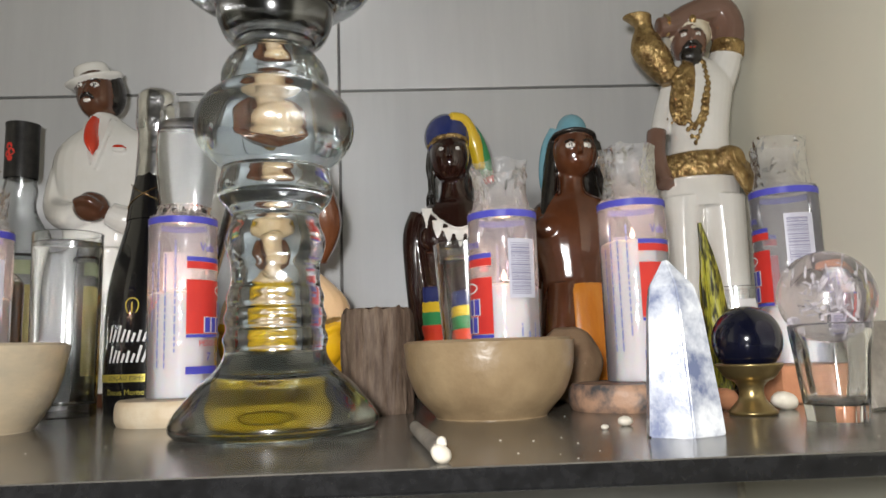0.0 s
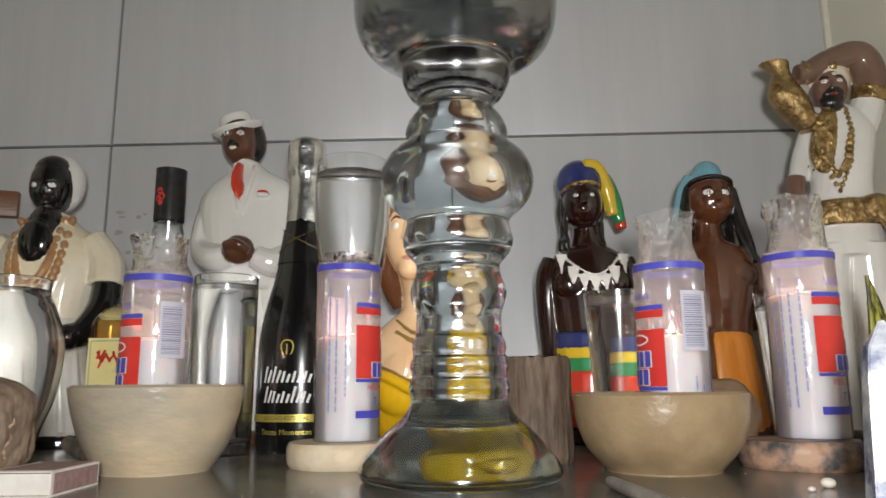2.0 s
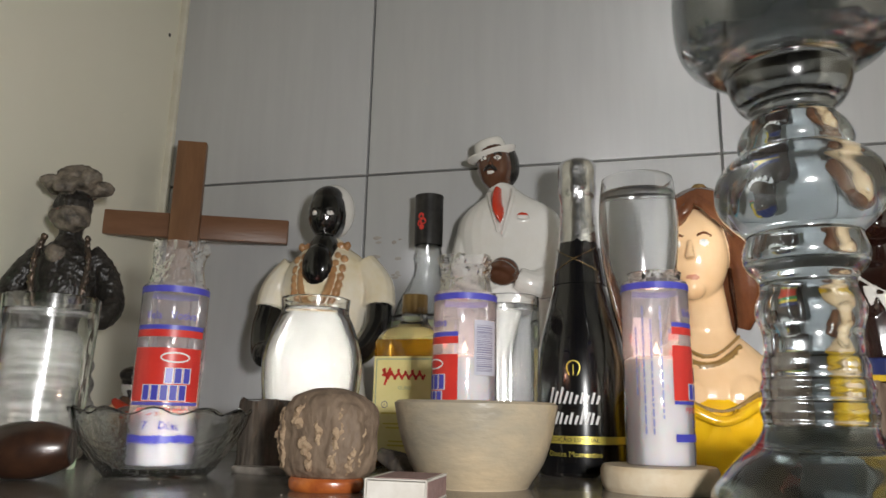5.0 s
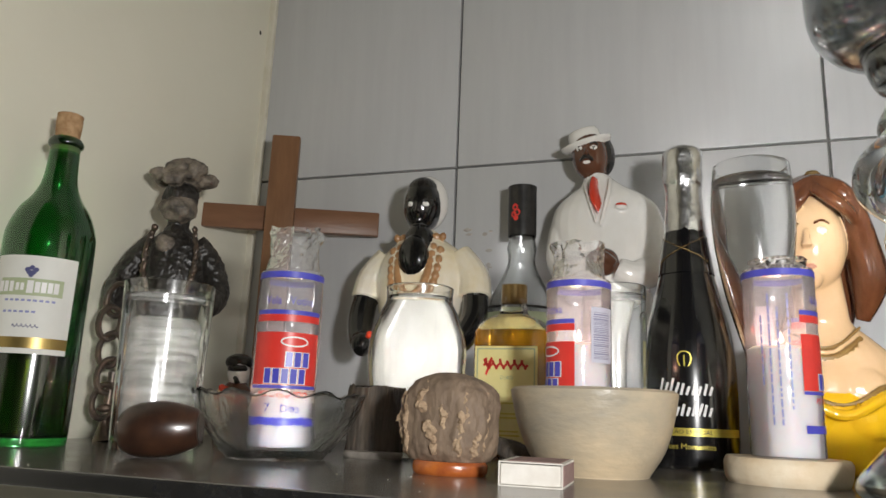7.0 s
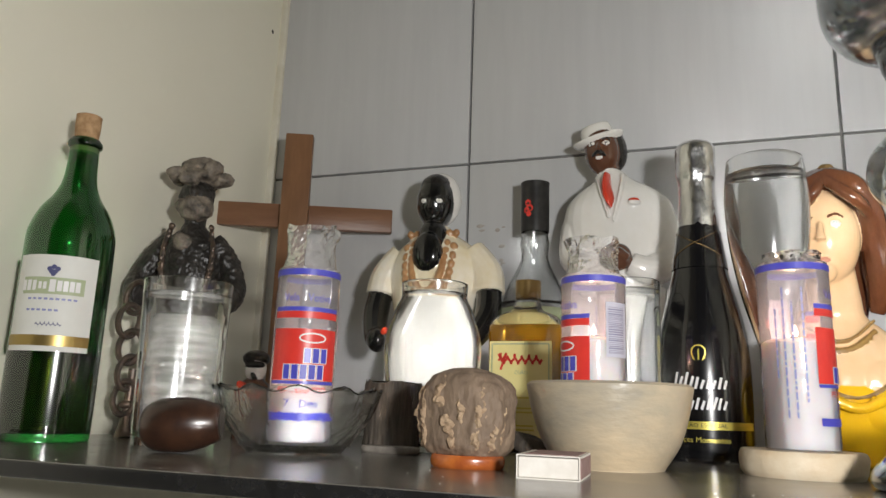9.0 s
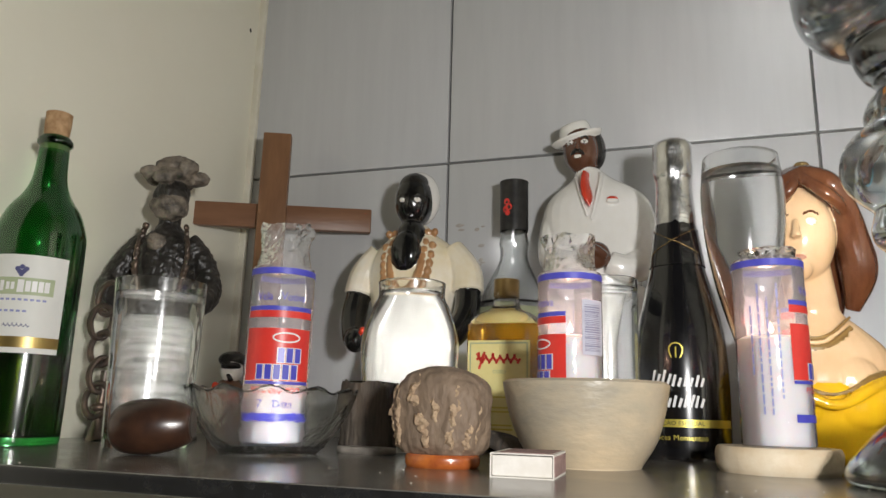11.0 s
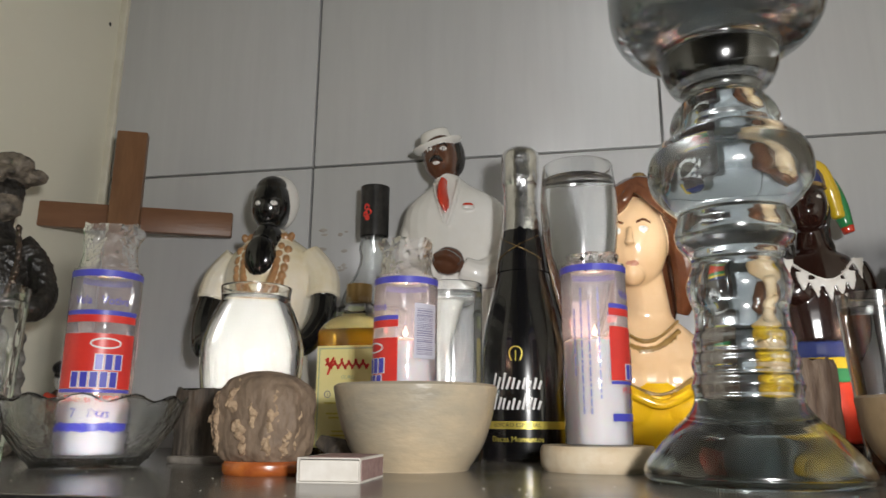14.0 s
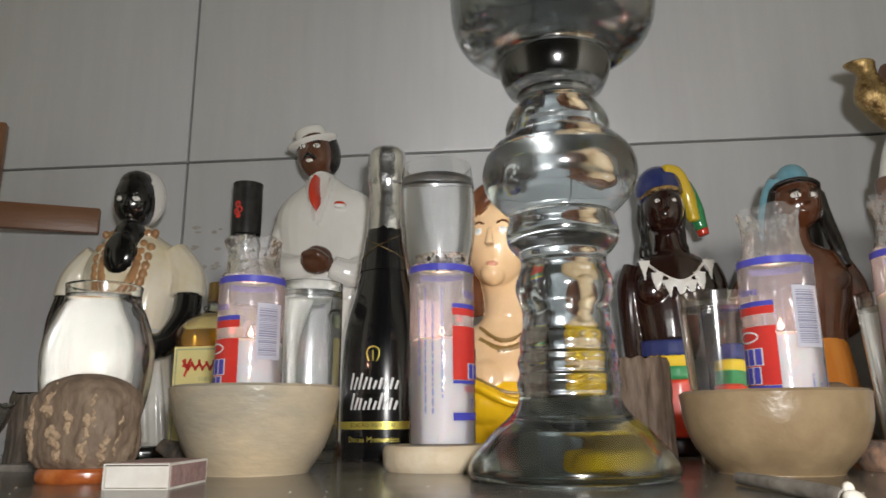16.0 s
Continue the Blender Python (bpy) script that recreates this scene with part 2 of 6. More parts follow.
M = {
    "tile": mat("tile", (0.50, 0.505, 0.515), 0.32, second=(0.57, 0.575, 0.58), scale=9, amount=1.2, bump=0.05, bump_scale=30,
                stretch=(6, 6, 0.5), rough_var=0.06),
    "grout": mat("grout", (0.13, 0.13, 0.125), 0.9, second=(0.22, 0.21, 0.2), scale=60, bump=0.3),
    "paint": mat("cream_paint", (0.76, 0.73, 0.60), 0.5, second=(0.82, 0.79, 0.67), scale=4, amount=1.4, bump=0.12, bump_scale=45),
    "caulk": mat("caulk", (0.74, 0.71, 0.6), 0.6, second=(0.66, 0.62, 0.5), scale=30, bump=0.3, bump_scale=60),
    "ceiling": mat("ceiling_paint", (0.58, 0.57, 0.54), 0.7, second=(0.52, 0.51, 0.48), scale=5),
    "floor": mat("floor_tile", (0.16, 0.145, 0.13), 0.4, second=(0.22, 0.2, 0.18), scale=8),
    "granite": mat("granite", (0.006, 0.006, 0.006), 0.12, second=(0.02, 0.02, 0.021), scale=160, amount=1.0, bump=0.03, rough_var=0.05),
    # paler than the slab: dust plus the low-angle reflection, both in the colour
    "granite_top": mat("dust_and_sheen_granite", (0.06, 0.056, 0.05), 0.2, second=(0.21, 0.195, 0.17), scale=26, amount=1.1, bump=0.04, bump_scale=200, rough_var=0.08),
    "vase_glass": mat("vase_glass", (0.78, 0.90, 0.95), 0.0, trans=1.0, ior=1.5, sheen=0.10),
    # same glass as the stem, tint darkened for the dark room's reflections
    "cup_glass": mat("darkened_cup_glass", (0.36, 0.385, 0.39), 0.0, trans=1.0, ior=1.5, sheen=0.10),
    # foot's tint darkened to hold the shade and dark shelf under it
    "foot_glass": mat("foot_glass", (0.42, 0.52, 0.52), 0.0, trans=1.0, ior=1.5, sheen=0.10),
    "hammered_glass": mat("hammered_glass", (0.86, 0.88, 0.88), 0.0, trans=1.0, ior=1.47, bump=0.22, bump_scale=150, sheen=0.05),
    "glass": mat("clear_glass", (0.95, 0.965, 0.965), 0.0, trans=1.0, ior=1.47, sheen=0.05),
    "bowl_glass": mat("bowl_glass", (0.95, 0.96, 0.955), 0.03, trans=1.0, ior=1.48, bump=0.22, bump_scale=110, sheen=0.06),
    "water": mat("water", (0.985, 0.99, 0.995), 0.0, trans=1.0, ior=0.905),
    "green_glass": mat("green_glass", (0.03, 0.24, 0.055), 0.0, trans=1.0, ior=1.5, sheen=0.05),
    "wine": mat("white_wine", (0.10, 0.055, 0.004), 0.0, trans=1.0, ior=0.9),
    "gold_liquor": mat("gold_liquor", (0.50, 0.27, 0.03), 0.0, trans=1.0, ior=0.92),
    "black_glass": mat("black_glass", (0.005, 0.005, 0.006), 0.06, coat=0.8, coat_rough=0.2),
    "foil": mat("silver_foil", (0.68, 0.68, 0.69), 0.24, metal=1.0, second=(0.86, 0.86, 0.87), scale=60, bump=0.5, bump_scale=90),
    "cork": mat("cork", (0.50, 0.32, 0.17), 0.85, second=(0.33, 0.19, 0.09), scale=140, bump=0.5, bump_scale=200),
    "black_cap": mat("black_cap", (0.012, 0.012, 0.012), 0.35, second=(0.03, 0.028, 0.026), scale=90),
    "red_ink": mat("red_ink", (0.72, 0.045, 0.03), 0.35, second=(0.62, 0.035, 0.03), scale=40),
    "blue_ink": mat("blue_ink", (0.06, 0.06, 0.42), 0.35, second=(0.08, 0.08, 0.5), scale=40),
    "pale_ink": mat("pale_ink", (0.26, 0.28, 0.52), 0.45),
    "white_ink": mat("white_ink", (0.82, 0.81, 0.8), 0.4, second=(0.76, 0.75, 0.74), scale=60),
    "pale_panel": mat("pale_panel", (0.58, 0.58, 0.66), 0.4, second=(0.52, 0.52, 0.61), scale=60),
    "faded_ink": mat("faded_ink", (0.26, 0.25, 0.36), 0.5),
    "dark_ink": mat("dark_ink", (0.08, 0.085, 0.2), 0.5),
    "gold_ink": mat("gold_ink", (0.62, 0.52, 0.10), 0.35, metal=0.5),
    "paper": mat("label_paper", (0.74, 0.74, 0.70), 0.55, second=(0.68, 0.68, 0.64), scale=25),
    "green_ink": mat("green_ink", (0.36, 0.42, 0.25), 0.5, second=(0.42, 0.47, 0.3), scale=60),
    "yellow_label": mat("yellow_label", (0.74, 0.66, 0.26), 0.5, second=(0.80, 0.72, 0.34), scale=35),
    "brass_band": mat("brass_band", (0.36, 0.26, 0.09), 0.34, metal=0.8),
    "sleeve": film("milky_sleeve", (0.70, 0.71, 0.80), 0.70, 0.12, 0.25, 60),
    "crumple": film("clear_crumpled_film", (0.86, 0.86, 0.86), 0.82, 0.2, 0.6, 210),
    "wax": mat("candle_wax", (0.90, 0.82, 0.79), 0.5, second=(0.88, 0.83, 0.82), scale=30, sss=0.9),
    "wick": mat("wick", (0.02, 0.018, 0.015), 0.9),
    "flame": glow("flame", (1.0, 0.66, 0.42), 1.4),
    "soap_l": mat("pale_soapstone", (0.33, 0.30, 0.24), 0.36, second=(0.66, 0.52, 0.34), scale=11, amount=0.6, bump=0.25, bump_scale=130, stretch=(0.75, 0.75, 1.7), rough_var=0.1),
    "soap_r": mat("brown_soapstone", (0.235, 0.16, 0.088), 0.33, second=(0.40, 0.29, 0.165), scale=42, amount=1.0, bump=0.22, bump_scale=130, rough_var=0.08),
    "plinth": mat("bone_soapstone", (0.74, 0.65, 0.50), 0.5, second=(0.60, 0.45, 0.28), scale=40, amount=0.7, bump=0.3, bump_scale=120),
    "plinth_r": mat("pink_stone", (0.48, 0.29, 0.19), 0.5, second=(0.07, 0.07, 0.075), scale=48, amount=0.35, bump=0.4, bump_scale=90),
    "bark": mat("pale_bark", (0.13, 0.09, 0.062), 0.7, second=(0.27, 0.195, 0.135), scale=85, amount=0.8, bump=1.0, bump_scale=120, stretch=(1, 1, 0.45)),
    "vein": mat("pale_bark_vein", (0.50, 0.37, 0.24), 0.8, second=(0.30, 0.20, 0.125), scale=140, amount=0.9, bump=1.0, bump_scale=220),
    "bark_dark": mat("black_bark", (0.035, 0.028, 0.022), 0.75, second=(0.10, 0.08, 0.06), scale=60, bump=1.0, bump_scale=70, stretch=(2.5, 2.5, 0.25)),
    "bark_brown": mat("brown_bark", (0.075, 0.045, 0.03), 0.7, second=(0.19, 0.135, 0.095), scale=90, bump=1.0, bump_scale=80, stretch=(2, 2, 0.3)),
    "cut_wood": mat("cut_wood", (0.42, 0.22, 0.11), 0.7, second=(0.25, 0.12, 0.06), scale=60, bump=0.3),
    "agate": mat("orange_agate", (0.55, 0.16, 0.03), 0.25, second=(0.30, 0.07, 0.02), scale=45, coat=0.3),
    "grey_stone": mat("grey_stone", (0.30, 0.27, 0.23), 0.7, second=(0.16, 0.14, 0.12), scale=50, bump=0.4),
    "brown_stone": mat("brown_stone", (0.20, 0.12, 0.07), 0.5, second=(0.30, 0.20, 0.12), scale=35, bump=0.35),
    "crosswood": mat("cross_wood", (0.17, 0.078, 0.04), 0.4, second=(0.26, 0.13, 0.07), scale=16, amount=1.2, stretch=(1, 6, 6), bump=0.12, bump_scale=60),
    "crosswood_v": mat("cross_post_wood", (0.15, 0.07, 0.034), 0.38, second=(0.27, 0.14, 0.07), scale=16, amount=1.2, stretch=(6, 6, 1), bump=0.12, bump_scale=60),
    "gourd": mat("dark_gourd", (0.022, 0.010, 0.007), 0.3, second=(0.06, 0.026, 0.014), scale=45, coat=0.3),
    "clay": mat("black_clay", (0.010, 0.009, 0.008), 0.38, second=(0.032, 0.027, 0.023), scale=55, bump=0.5, bump_scale=110, rough_var=0.15),
    "clay_pale": mat("dusty_clay", (0.05, 0.042, 0.035), 0.6, second=(0.24, 0.20, 0.155), scale=85, bump=0.9, bump_scale=110),
    "chain": mat("dark_iron_chain", (0.09, 0.075, 0.065), 0.4, metal=0.7, second=(0.16, 0.11, 0.08), scale=80, bump=0.3),
    "white_paint": mat("white_plaster_paint", (0.80, 0.79, 0.76), 0.16, second=(0.75, 0.73, 0.68), scale=18, coat=0.5),
    "worn_white": mat("worn_white_paint", (0.70, 0.69, 0.65), 0.2, second=(0.52, 0.49, 0.43), scale=26, amount=0.8, coat=0.4),
    # pale and dark streaks for the water glass to refract
    "added_pale_folds": mat("streaky_pale_folds", (0.36, 0.35, 0.33), 0.45, second=(0.03, 0.028, 0.025), scale=30, amount=0.9, bump=0.8, bump_scale=60, stretch=(0.6, 0.6, 3.0)),
    "cream_cloth": mat("cream_plaster_paint", (0.72, 0.62, 0.40), 0.18, second=(0.80, 0.75, 0.64), scale=18, coat=0.4),
    "skin_dark": mat("dark_brown_paint", (0.115, 0.048, 0.025), 0.16, second=(0.085, 0.035, 0.02), scale=25, coat=0.5),
    "skin_indio": mat("deep_brown_paint", (0.017, 0.0062, 0.0045), 0.12, second=(0.025, 0.0085, 0.006), scale=25, coat=0.6),
    "skin_cabo": mat("warm_brown_paint", (0.125, 0.042, 0.017), 0.13, second=(0.085, 0.028, 0.012), scale=20, coat=0.6),
    "skin_black": mat("black_gloss_paint", (0.006, 0.006, 0.006), 0.10, coat=0.6),
    "skin_arm": mat("mauve_brown_paint", (0.20, 0.115, 0.085), 0.2, second=(0.16, 0.09, 0.065), scale=20, coat=0.4),
    "skin_light": mat("peach_paint", (0.74, 0.48, 0.26), 0.2, second=(0.78, 0.54, 0.32), scale=18, coat=0.45),
    "hair_black": mat("black_hair_paint", (0.012, 0.010, 0.009), 0.2, coat=0.4, bump=0.4, bump_scale=160, stretch=(3, 3, 0.4)),
    "hair_brown": mat("brown_hair_paint", (0.085, 0.026, 0.011), 0.16, second=(0.14, 0.05, 0.02), scale=24, coat=0.5, bump=0.5, bump_scale=70, stretch=(2, 2, 0.3)),
    "yellow": mat("yellow_dress_paint", (0.80, 0.47, 0.012), 0.15, second=(0.74, 0.40, 0.01), scale=18, coat=0.5),
    "orange": mat("orange_cloth_paint", (0.72, 0.27, 0.03), 0.25, second=(0.62, 0.2, 0.025), scale=30, coat=0.3, stretch=(3, 3, 0.4)),
    "red": mat("red_paint", (0.66, 0.055, 0.02), 0.2, second=(0.55, 0.04, 0.02), scale=30, coat=0.4),
    "blue": mat("navy_paint", (0.02, 0.03, 0.12), 0.2, second=(0.03, 0.042, 0.16), scale=30, coat=0.4),
    "sky": mat("light_blue_paint", (0.15, 0.34, 0.42), 0.25, second=(0.2, 0.4, 0.48), scale=30, coat=0.3),
    "green": mat("green_paint", (0.03, 0.24, 0.08), 0.2, coat=0.4),
    "lemon": mat("lemon_paint", (0.66, 0.45, 0.025), 0.2, coat=0.4),
    "gold": mat("gold_paint", (0.55, 0.39, 0.17), 0.27, metal=0.8, second=(0.22, 0.13, 0.05), scale=110, bump=1.0, bump_scale=220),
    "bead": mat("brown_bead", (0.34, 0.17, 0.07), 0.3, second=(0.45, 0.25, 0.11), scale=60, coat=0.3),
    "eye": mat("eye_white", (0.8, 0.78, 0.74), 0.2, coat=0.4),
    "lip": mat("lip_paint", (0.55, 0.25, 0.16), 0.25, coat=0.3),
    "necklace": mat("dark_gold_trim", (0.22, 0.12, 0.03), 0.35, second=(0.3, 0.18, 0.05), scale=60),
    "sodalite": mat("sodalite", (0.13, 0.16, 0.28), 0.2, second=(0.80, 0.83, 0.87), scale=42, amount=0.45, bump=0.06),
    "blue_sphere": mat("midnight_stone", (0.0025, 0.003, 0.009), 0.08, second=(0.005, 0.006, 0.018), scale=30, coat=0.5),
    "brass": mat("aged_brass", (0.42, 0.32, 0.14), 0.32, metal=0.9, second=(0.3, 0.22, 0.1), scale=40),
    "amethyst": mat("pale_amethyst", (0.76, 0.68, 0.75), 0.0, trans=0.96, ior=1.54, second=(0.93, 0.90, 0.92), scale=60, amount=0.6, sheen=0.06),
    "brown_cap": mat("bronze_cap", (0.20, 0.13, 0.045), 0.35, metal=0.6, second=(0.26, 0.17, 0.06), scale=60),
    "crack": film("white_fracture", (0.85, 0.83, 0.85), 0.35, 0.15),
    "match_card": mat("white_card", (0.74, 0.71, 0.66), 0.6, second=(0.62, 0.58, 0.52), scale=50),
    "striker": mat("mauve_striker", (0.26, 0.16, 0.15), 0.8, second=(0.34, 0.22, 0.2), scale=200, bump=0.4, bump_scale=300),
    "terracotta": mat("terracotta", (0.50, 0.22, 0.11), 0.8, second=(0.42, 0.18, 0.09), scale=60, bump=0.3),
    "shell": mat("white_crumb", (0.74, 0.70, 0.62), 0.7, second=(0.6, 0.54, 0.44), scale=60, bump=0.5),
    "corn": mat("olive_husk", (0.40, 0.38, 0.04), 0.4, second=(0.03, 0.03, 0.01), scale=150, amount=0.25, stretch=(2, 2, 0.35), bump=0.6, bump_scale=80),
    "smudge": mat("wall_smudge", (0.36, 0.32, 0.28), 0.6, second=(0.44, 0.41, 0.38), scale=90),
}


# ---- mesh helpers ----
def finish(bm, name, mats, smooth=True, limit=40):
    me = bpy.data.meshes.new(name)
    bmesh.ops.recalc_face_normals(bm, faces=bm.faces)
    for f in bm.faces:
        f.smooth = smooth
    if smooth:
        for e in bm.edges:
            if len(e.link_faces) == 2 and e.calc_face_angle(0) > radians(limit):
                e.smooth = False
    bm.to_mesh(me)
    bm.free()
    for m in mats if isinstance(mats, (list, tuple)) else [mats]:
        me.materials.append(m)
    return me


def part(name, bm, material, parent, label="", smooth=True, limit=40):
    ob = new(name, finish(bm, name, material, smooth, limit))
    ob.parent = parent
    return tagged(ob, label)


def thing(name, x, y, z, label, category, group="", turn=0):
    ob = new(name)
    ob.empty_display_size = 0.02
    ob.matrix_world = pose(x, y, z, 0, 0, turn)
    return tagged(ob, label, category, group)


def solid(name, bm, material, x, y, z, label, category, turn=0, smooth=True, limit=40, group=""):
    ob = new(name, finish(bm, name, material, smooth, limit))
    ob.matrix_world = pose(x, y, z, 0, 0, turn)
    return tagged(ob, label, category, group)


def structure(name, bm, material, label, category):
    ob = new(name, finish(bm, name, material, False))
    return tagged(ob, label, category, kind="structure")


def slab(x0, x1, y0, y1, z0, z1, bevel=0.0, bm=None, index=0):
    bm = bm or bmesh.new()
    got = bmesh.ops.create_cube(bm, size=1, matrix=Matrix.Translation(((x0 + x1) / 2, (y0 + y1) / 2, (z0 + z1) / 2)) @ Matrix.Diagonal((x1 - x0, y1 - y0, z1 - z0, 1)))
    faces = {f for v in got["verts"] for f in v.link_faces}
    for f in faces:
        f.material_index = index
    if bevel:
        edges = {e for v in got["verts"] for e in v.link_edges}
        bmesh.ops.bevel(bm, geom=list(edges), offset=bevel, segments=2, affect="EDGES", profile=0.5)
    return bm


def rounded(points, steps=4):
    """A profile of (r, z) smoothed by a Catmull-Rom curve."""
    out = []
    p = [points[0], *points, points[-1]]
    for i in range(1, len(p) - 2):
        a, b, c, d = (np.array(q, float) for q in p[i - 1:i + 3])
        for k in range(steps):
            t = k / steps
            v = 0.5 * (2 * b + (c - a) * t + (2 * a - 5 * b + 4 * c - d) * t * t + (3 * b - a - 3 * c + d) * t ** 3)
            out.append((max(v[0], 0.0), v[1]))
    out.append(points[-1])
    return out


def lathe(profile, seg=48, bm=None, index=0, wobble=0.0, squash=1.0):
    """Turns a profile of (r, z) about z; a radius of 0 closes to a point."""
    bm = bm or bmesh.new()
    rings = []
    for r, z in profile:
        if r < 1e-6:
            rings.append([bm.verts.new((0, 0, z))])
        else:
            ring = []
            for k in range(seg):
                a = 2 * math.pi * k / seg
                q = r * (1 + wobble * noise.noise(Vector((math.cos(a) * 2, math.sin(a) * 2, z * 40))))
                ring.append(bm.verts.new((q * math.cos(a), q * squash * math.sin(a), z)))
            rings.append(ring)
    for lo, hi in zip(rings, rings[1:]):
        for k in range(seg):
            j = (k + 1) % seg
            if len(lo) == 1 and len(hi) == 1:
                continue
            if len(lo) == 1:
                f = bm.faces.new((lo[0], hi[k], hi[j]))
            elif len(hi) == 1:
                f = bm.faces.new((lo[k], lo[j], hi[0]))
            else:
                f = bm.faces.new((lo[k], lo[j], hi[j], hi[k]))
            f.material_index = index
    return bm


def vessel(outer, wall, floor):
    """An open vessel: its outer profile from the bottom's middle up to the rim, the wall's thickness, the inside floor's height."""
    inner = [(max(r - wall, 0.0), z) for r, z in outer if z > floor + 0.001 and r > wall]
    rim_r, rim_z = outer[-1]
    return [(0.0, outer[0][1]), *[p for p in outer if p[0] > 0], (rim_r - wall / 2, rim_z + wall * 0.35), *inner[::-1], (inner[0][0] * 0.93, floor), (0.0, floor)]


def filled(outer, wall, floor, level):
    """A vessel's glass with its liquid let into it: the glass profile, hollow above the level, and the liquid's."""
    inner = [(max(r - wall, 0.0), z) for r, z in outer if z > level + 0.0008 and r > wall]
    at_level = float(np.interp(level, [p[1] for p in outer], [p[0] for p in outer])) - wall
    rim_r, rim_z = outer[-1]
    glass = [(0.0, outer[0][1]), *outer, (rim_r - wall / 2, rim_z + wall * 0.35), *inner[::-1], (at_level, level + 0.0006), (at_level - 0.001, level + 0.0002), (0.0, level + 0.0001)]
    low = [(r - wall, z) for r, z in outer if floor + 0.001 < z < level - 0.0006 and r > wall]
    liquid = [(0.0, floor), (low[0][0] * 0.93, floor), *low, (at_level, level - 0.0002), (0.0, level - 0.0002)]
    return glass, liquid


def patch(r, a0, a1, z0, z1, bm=None, index=0, taper=0.0):
    """A curved label on a cylinder of radius r; angles in degrees from -y, to the right positive."""
    bm = bm or bmesh.new()
    n = max(2, int(abs(a1 - a0) / 8))
    rows = []
    for z in (z0, z1):
        rows.append([bm.verts.new((r * math.sin(radians(a0 + (a1 - a0) * k / n)), -r * math.cos(radians(a0 + (a1 - a0) * k / n)), z)) for k in range(n + 1)])
    for k in range(n):
        bm.faces.new((rows[0][k], rows[0][k + 1], rows[1][k + 1], rows[1][k])).material_index = index
    return bm


def words(text, size, width=None):
    """Flat letters as a bmesh, middle at the origin, in the xy plane."""
    cu = bpy.data.curves.new("letters", "FONT")
    cu.body, cu.size, cu.align_x, cu.align_y = text, size, "CENTER", "CENTER"
    cu.resolution_u = 2
    ob = new("letters", cu)
    bpy.context.view_layer.update()
    me = bpy.data.meshes.new_from_object(ob)
    bm = bmesh.new()
    bm.from_mesh(me)
    bpy.data.objects.remove(ob)
    bpy.data.meshes.remove(me)
    bpy.data.curves.remove(cu)
    if width:
        xs = [v.co.x for v in bm.verts]
        k = width / max(max(xs) - min(xs), 1e-6)
        for v in bm.verts:
            v.co.x *= k
    for f in bm.faces:
        f.material_index = 0
    return bm


def wrap(bm, r, a0, z0, upright=True):
    """Lays flat letters round a cylinder."""
    for v in bm.verts:
        x, y = (v.co.x, v.co.y) if upright else (-v.co.y, v.co.x)
        a = radians(a0) + x / r
        v.co = (r * math.sin(a), -r * math.cos(a), z0 + y)
    return bm


def strokes(lines, width, bm=None):
    """Flat bands along polylines in the xy plane, for script marks."""
    bm = bm or bmesh.new()
    for line in lines:
        for (x0, y0), (x1, y1) in zip(line, line[1:]):
            d = Vector((x1 - x0, y1 - y0))
            if d.length < 1e-7:
                continue
            n = Vector((-d.y, d.x)).normalized() * width / 2
            e = d.normalized() * width * 0.3
            bm.faces.new([bm.verts.new((p[0], p[1], 0)) for p in ((x0 - e.x + n.x, y0 - e.y + n.y), (x0 - e.x - n.x, y0 - e.y - n.y), (x1 + e.x - n.x, y1 + e.y - n.y), (x1 + e.x + n.x, y1 + e.y + n.y))])
    return bm


def squiggle(width, height, n, seed):
    """A looping pen mark that spells nothing."""
    rng = random.Random(seed)
    pts = []
    for k in range(n * 8 + 1):
        u = k / (n * 8)
        h = height * (0.5 + 0.5 * rng.random() * (k % 8 in (2, 3)))
        pts.append((width * (u - 0.5) + 0.18 * width / n * math.sin(k * math.pi / 2), h * 0.5 * math.sin(k * math.pi / 4)))
    return pts


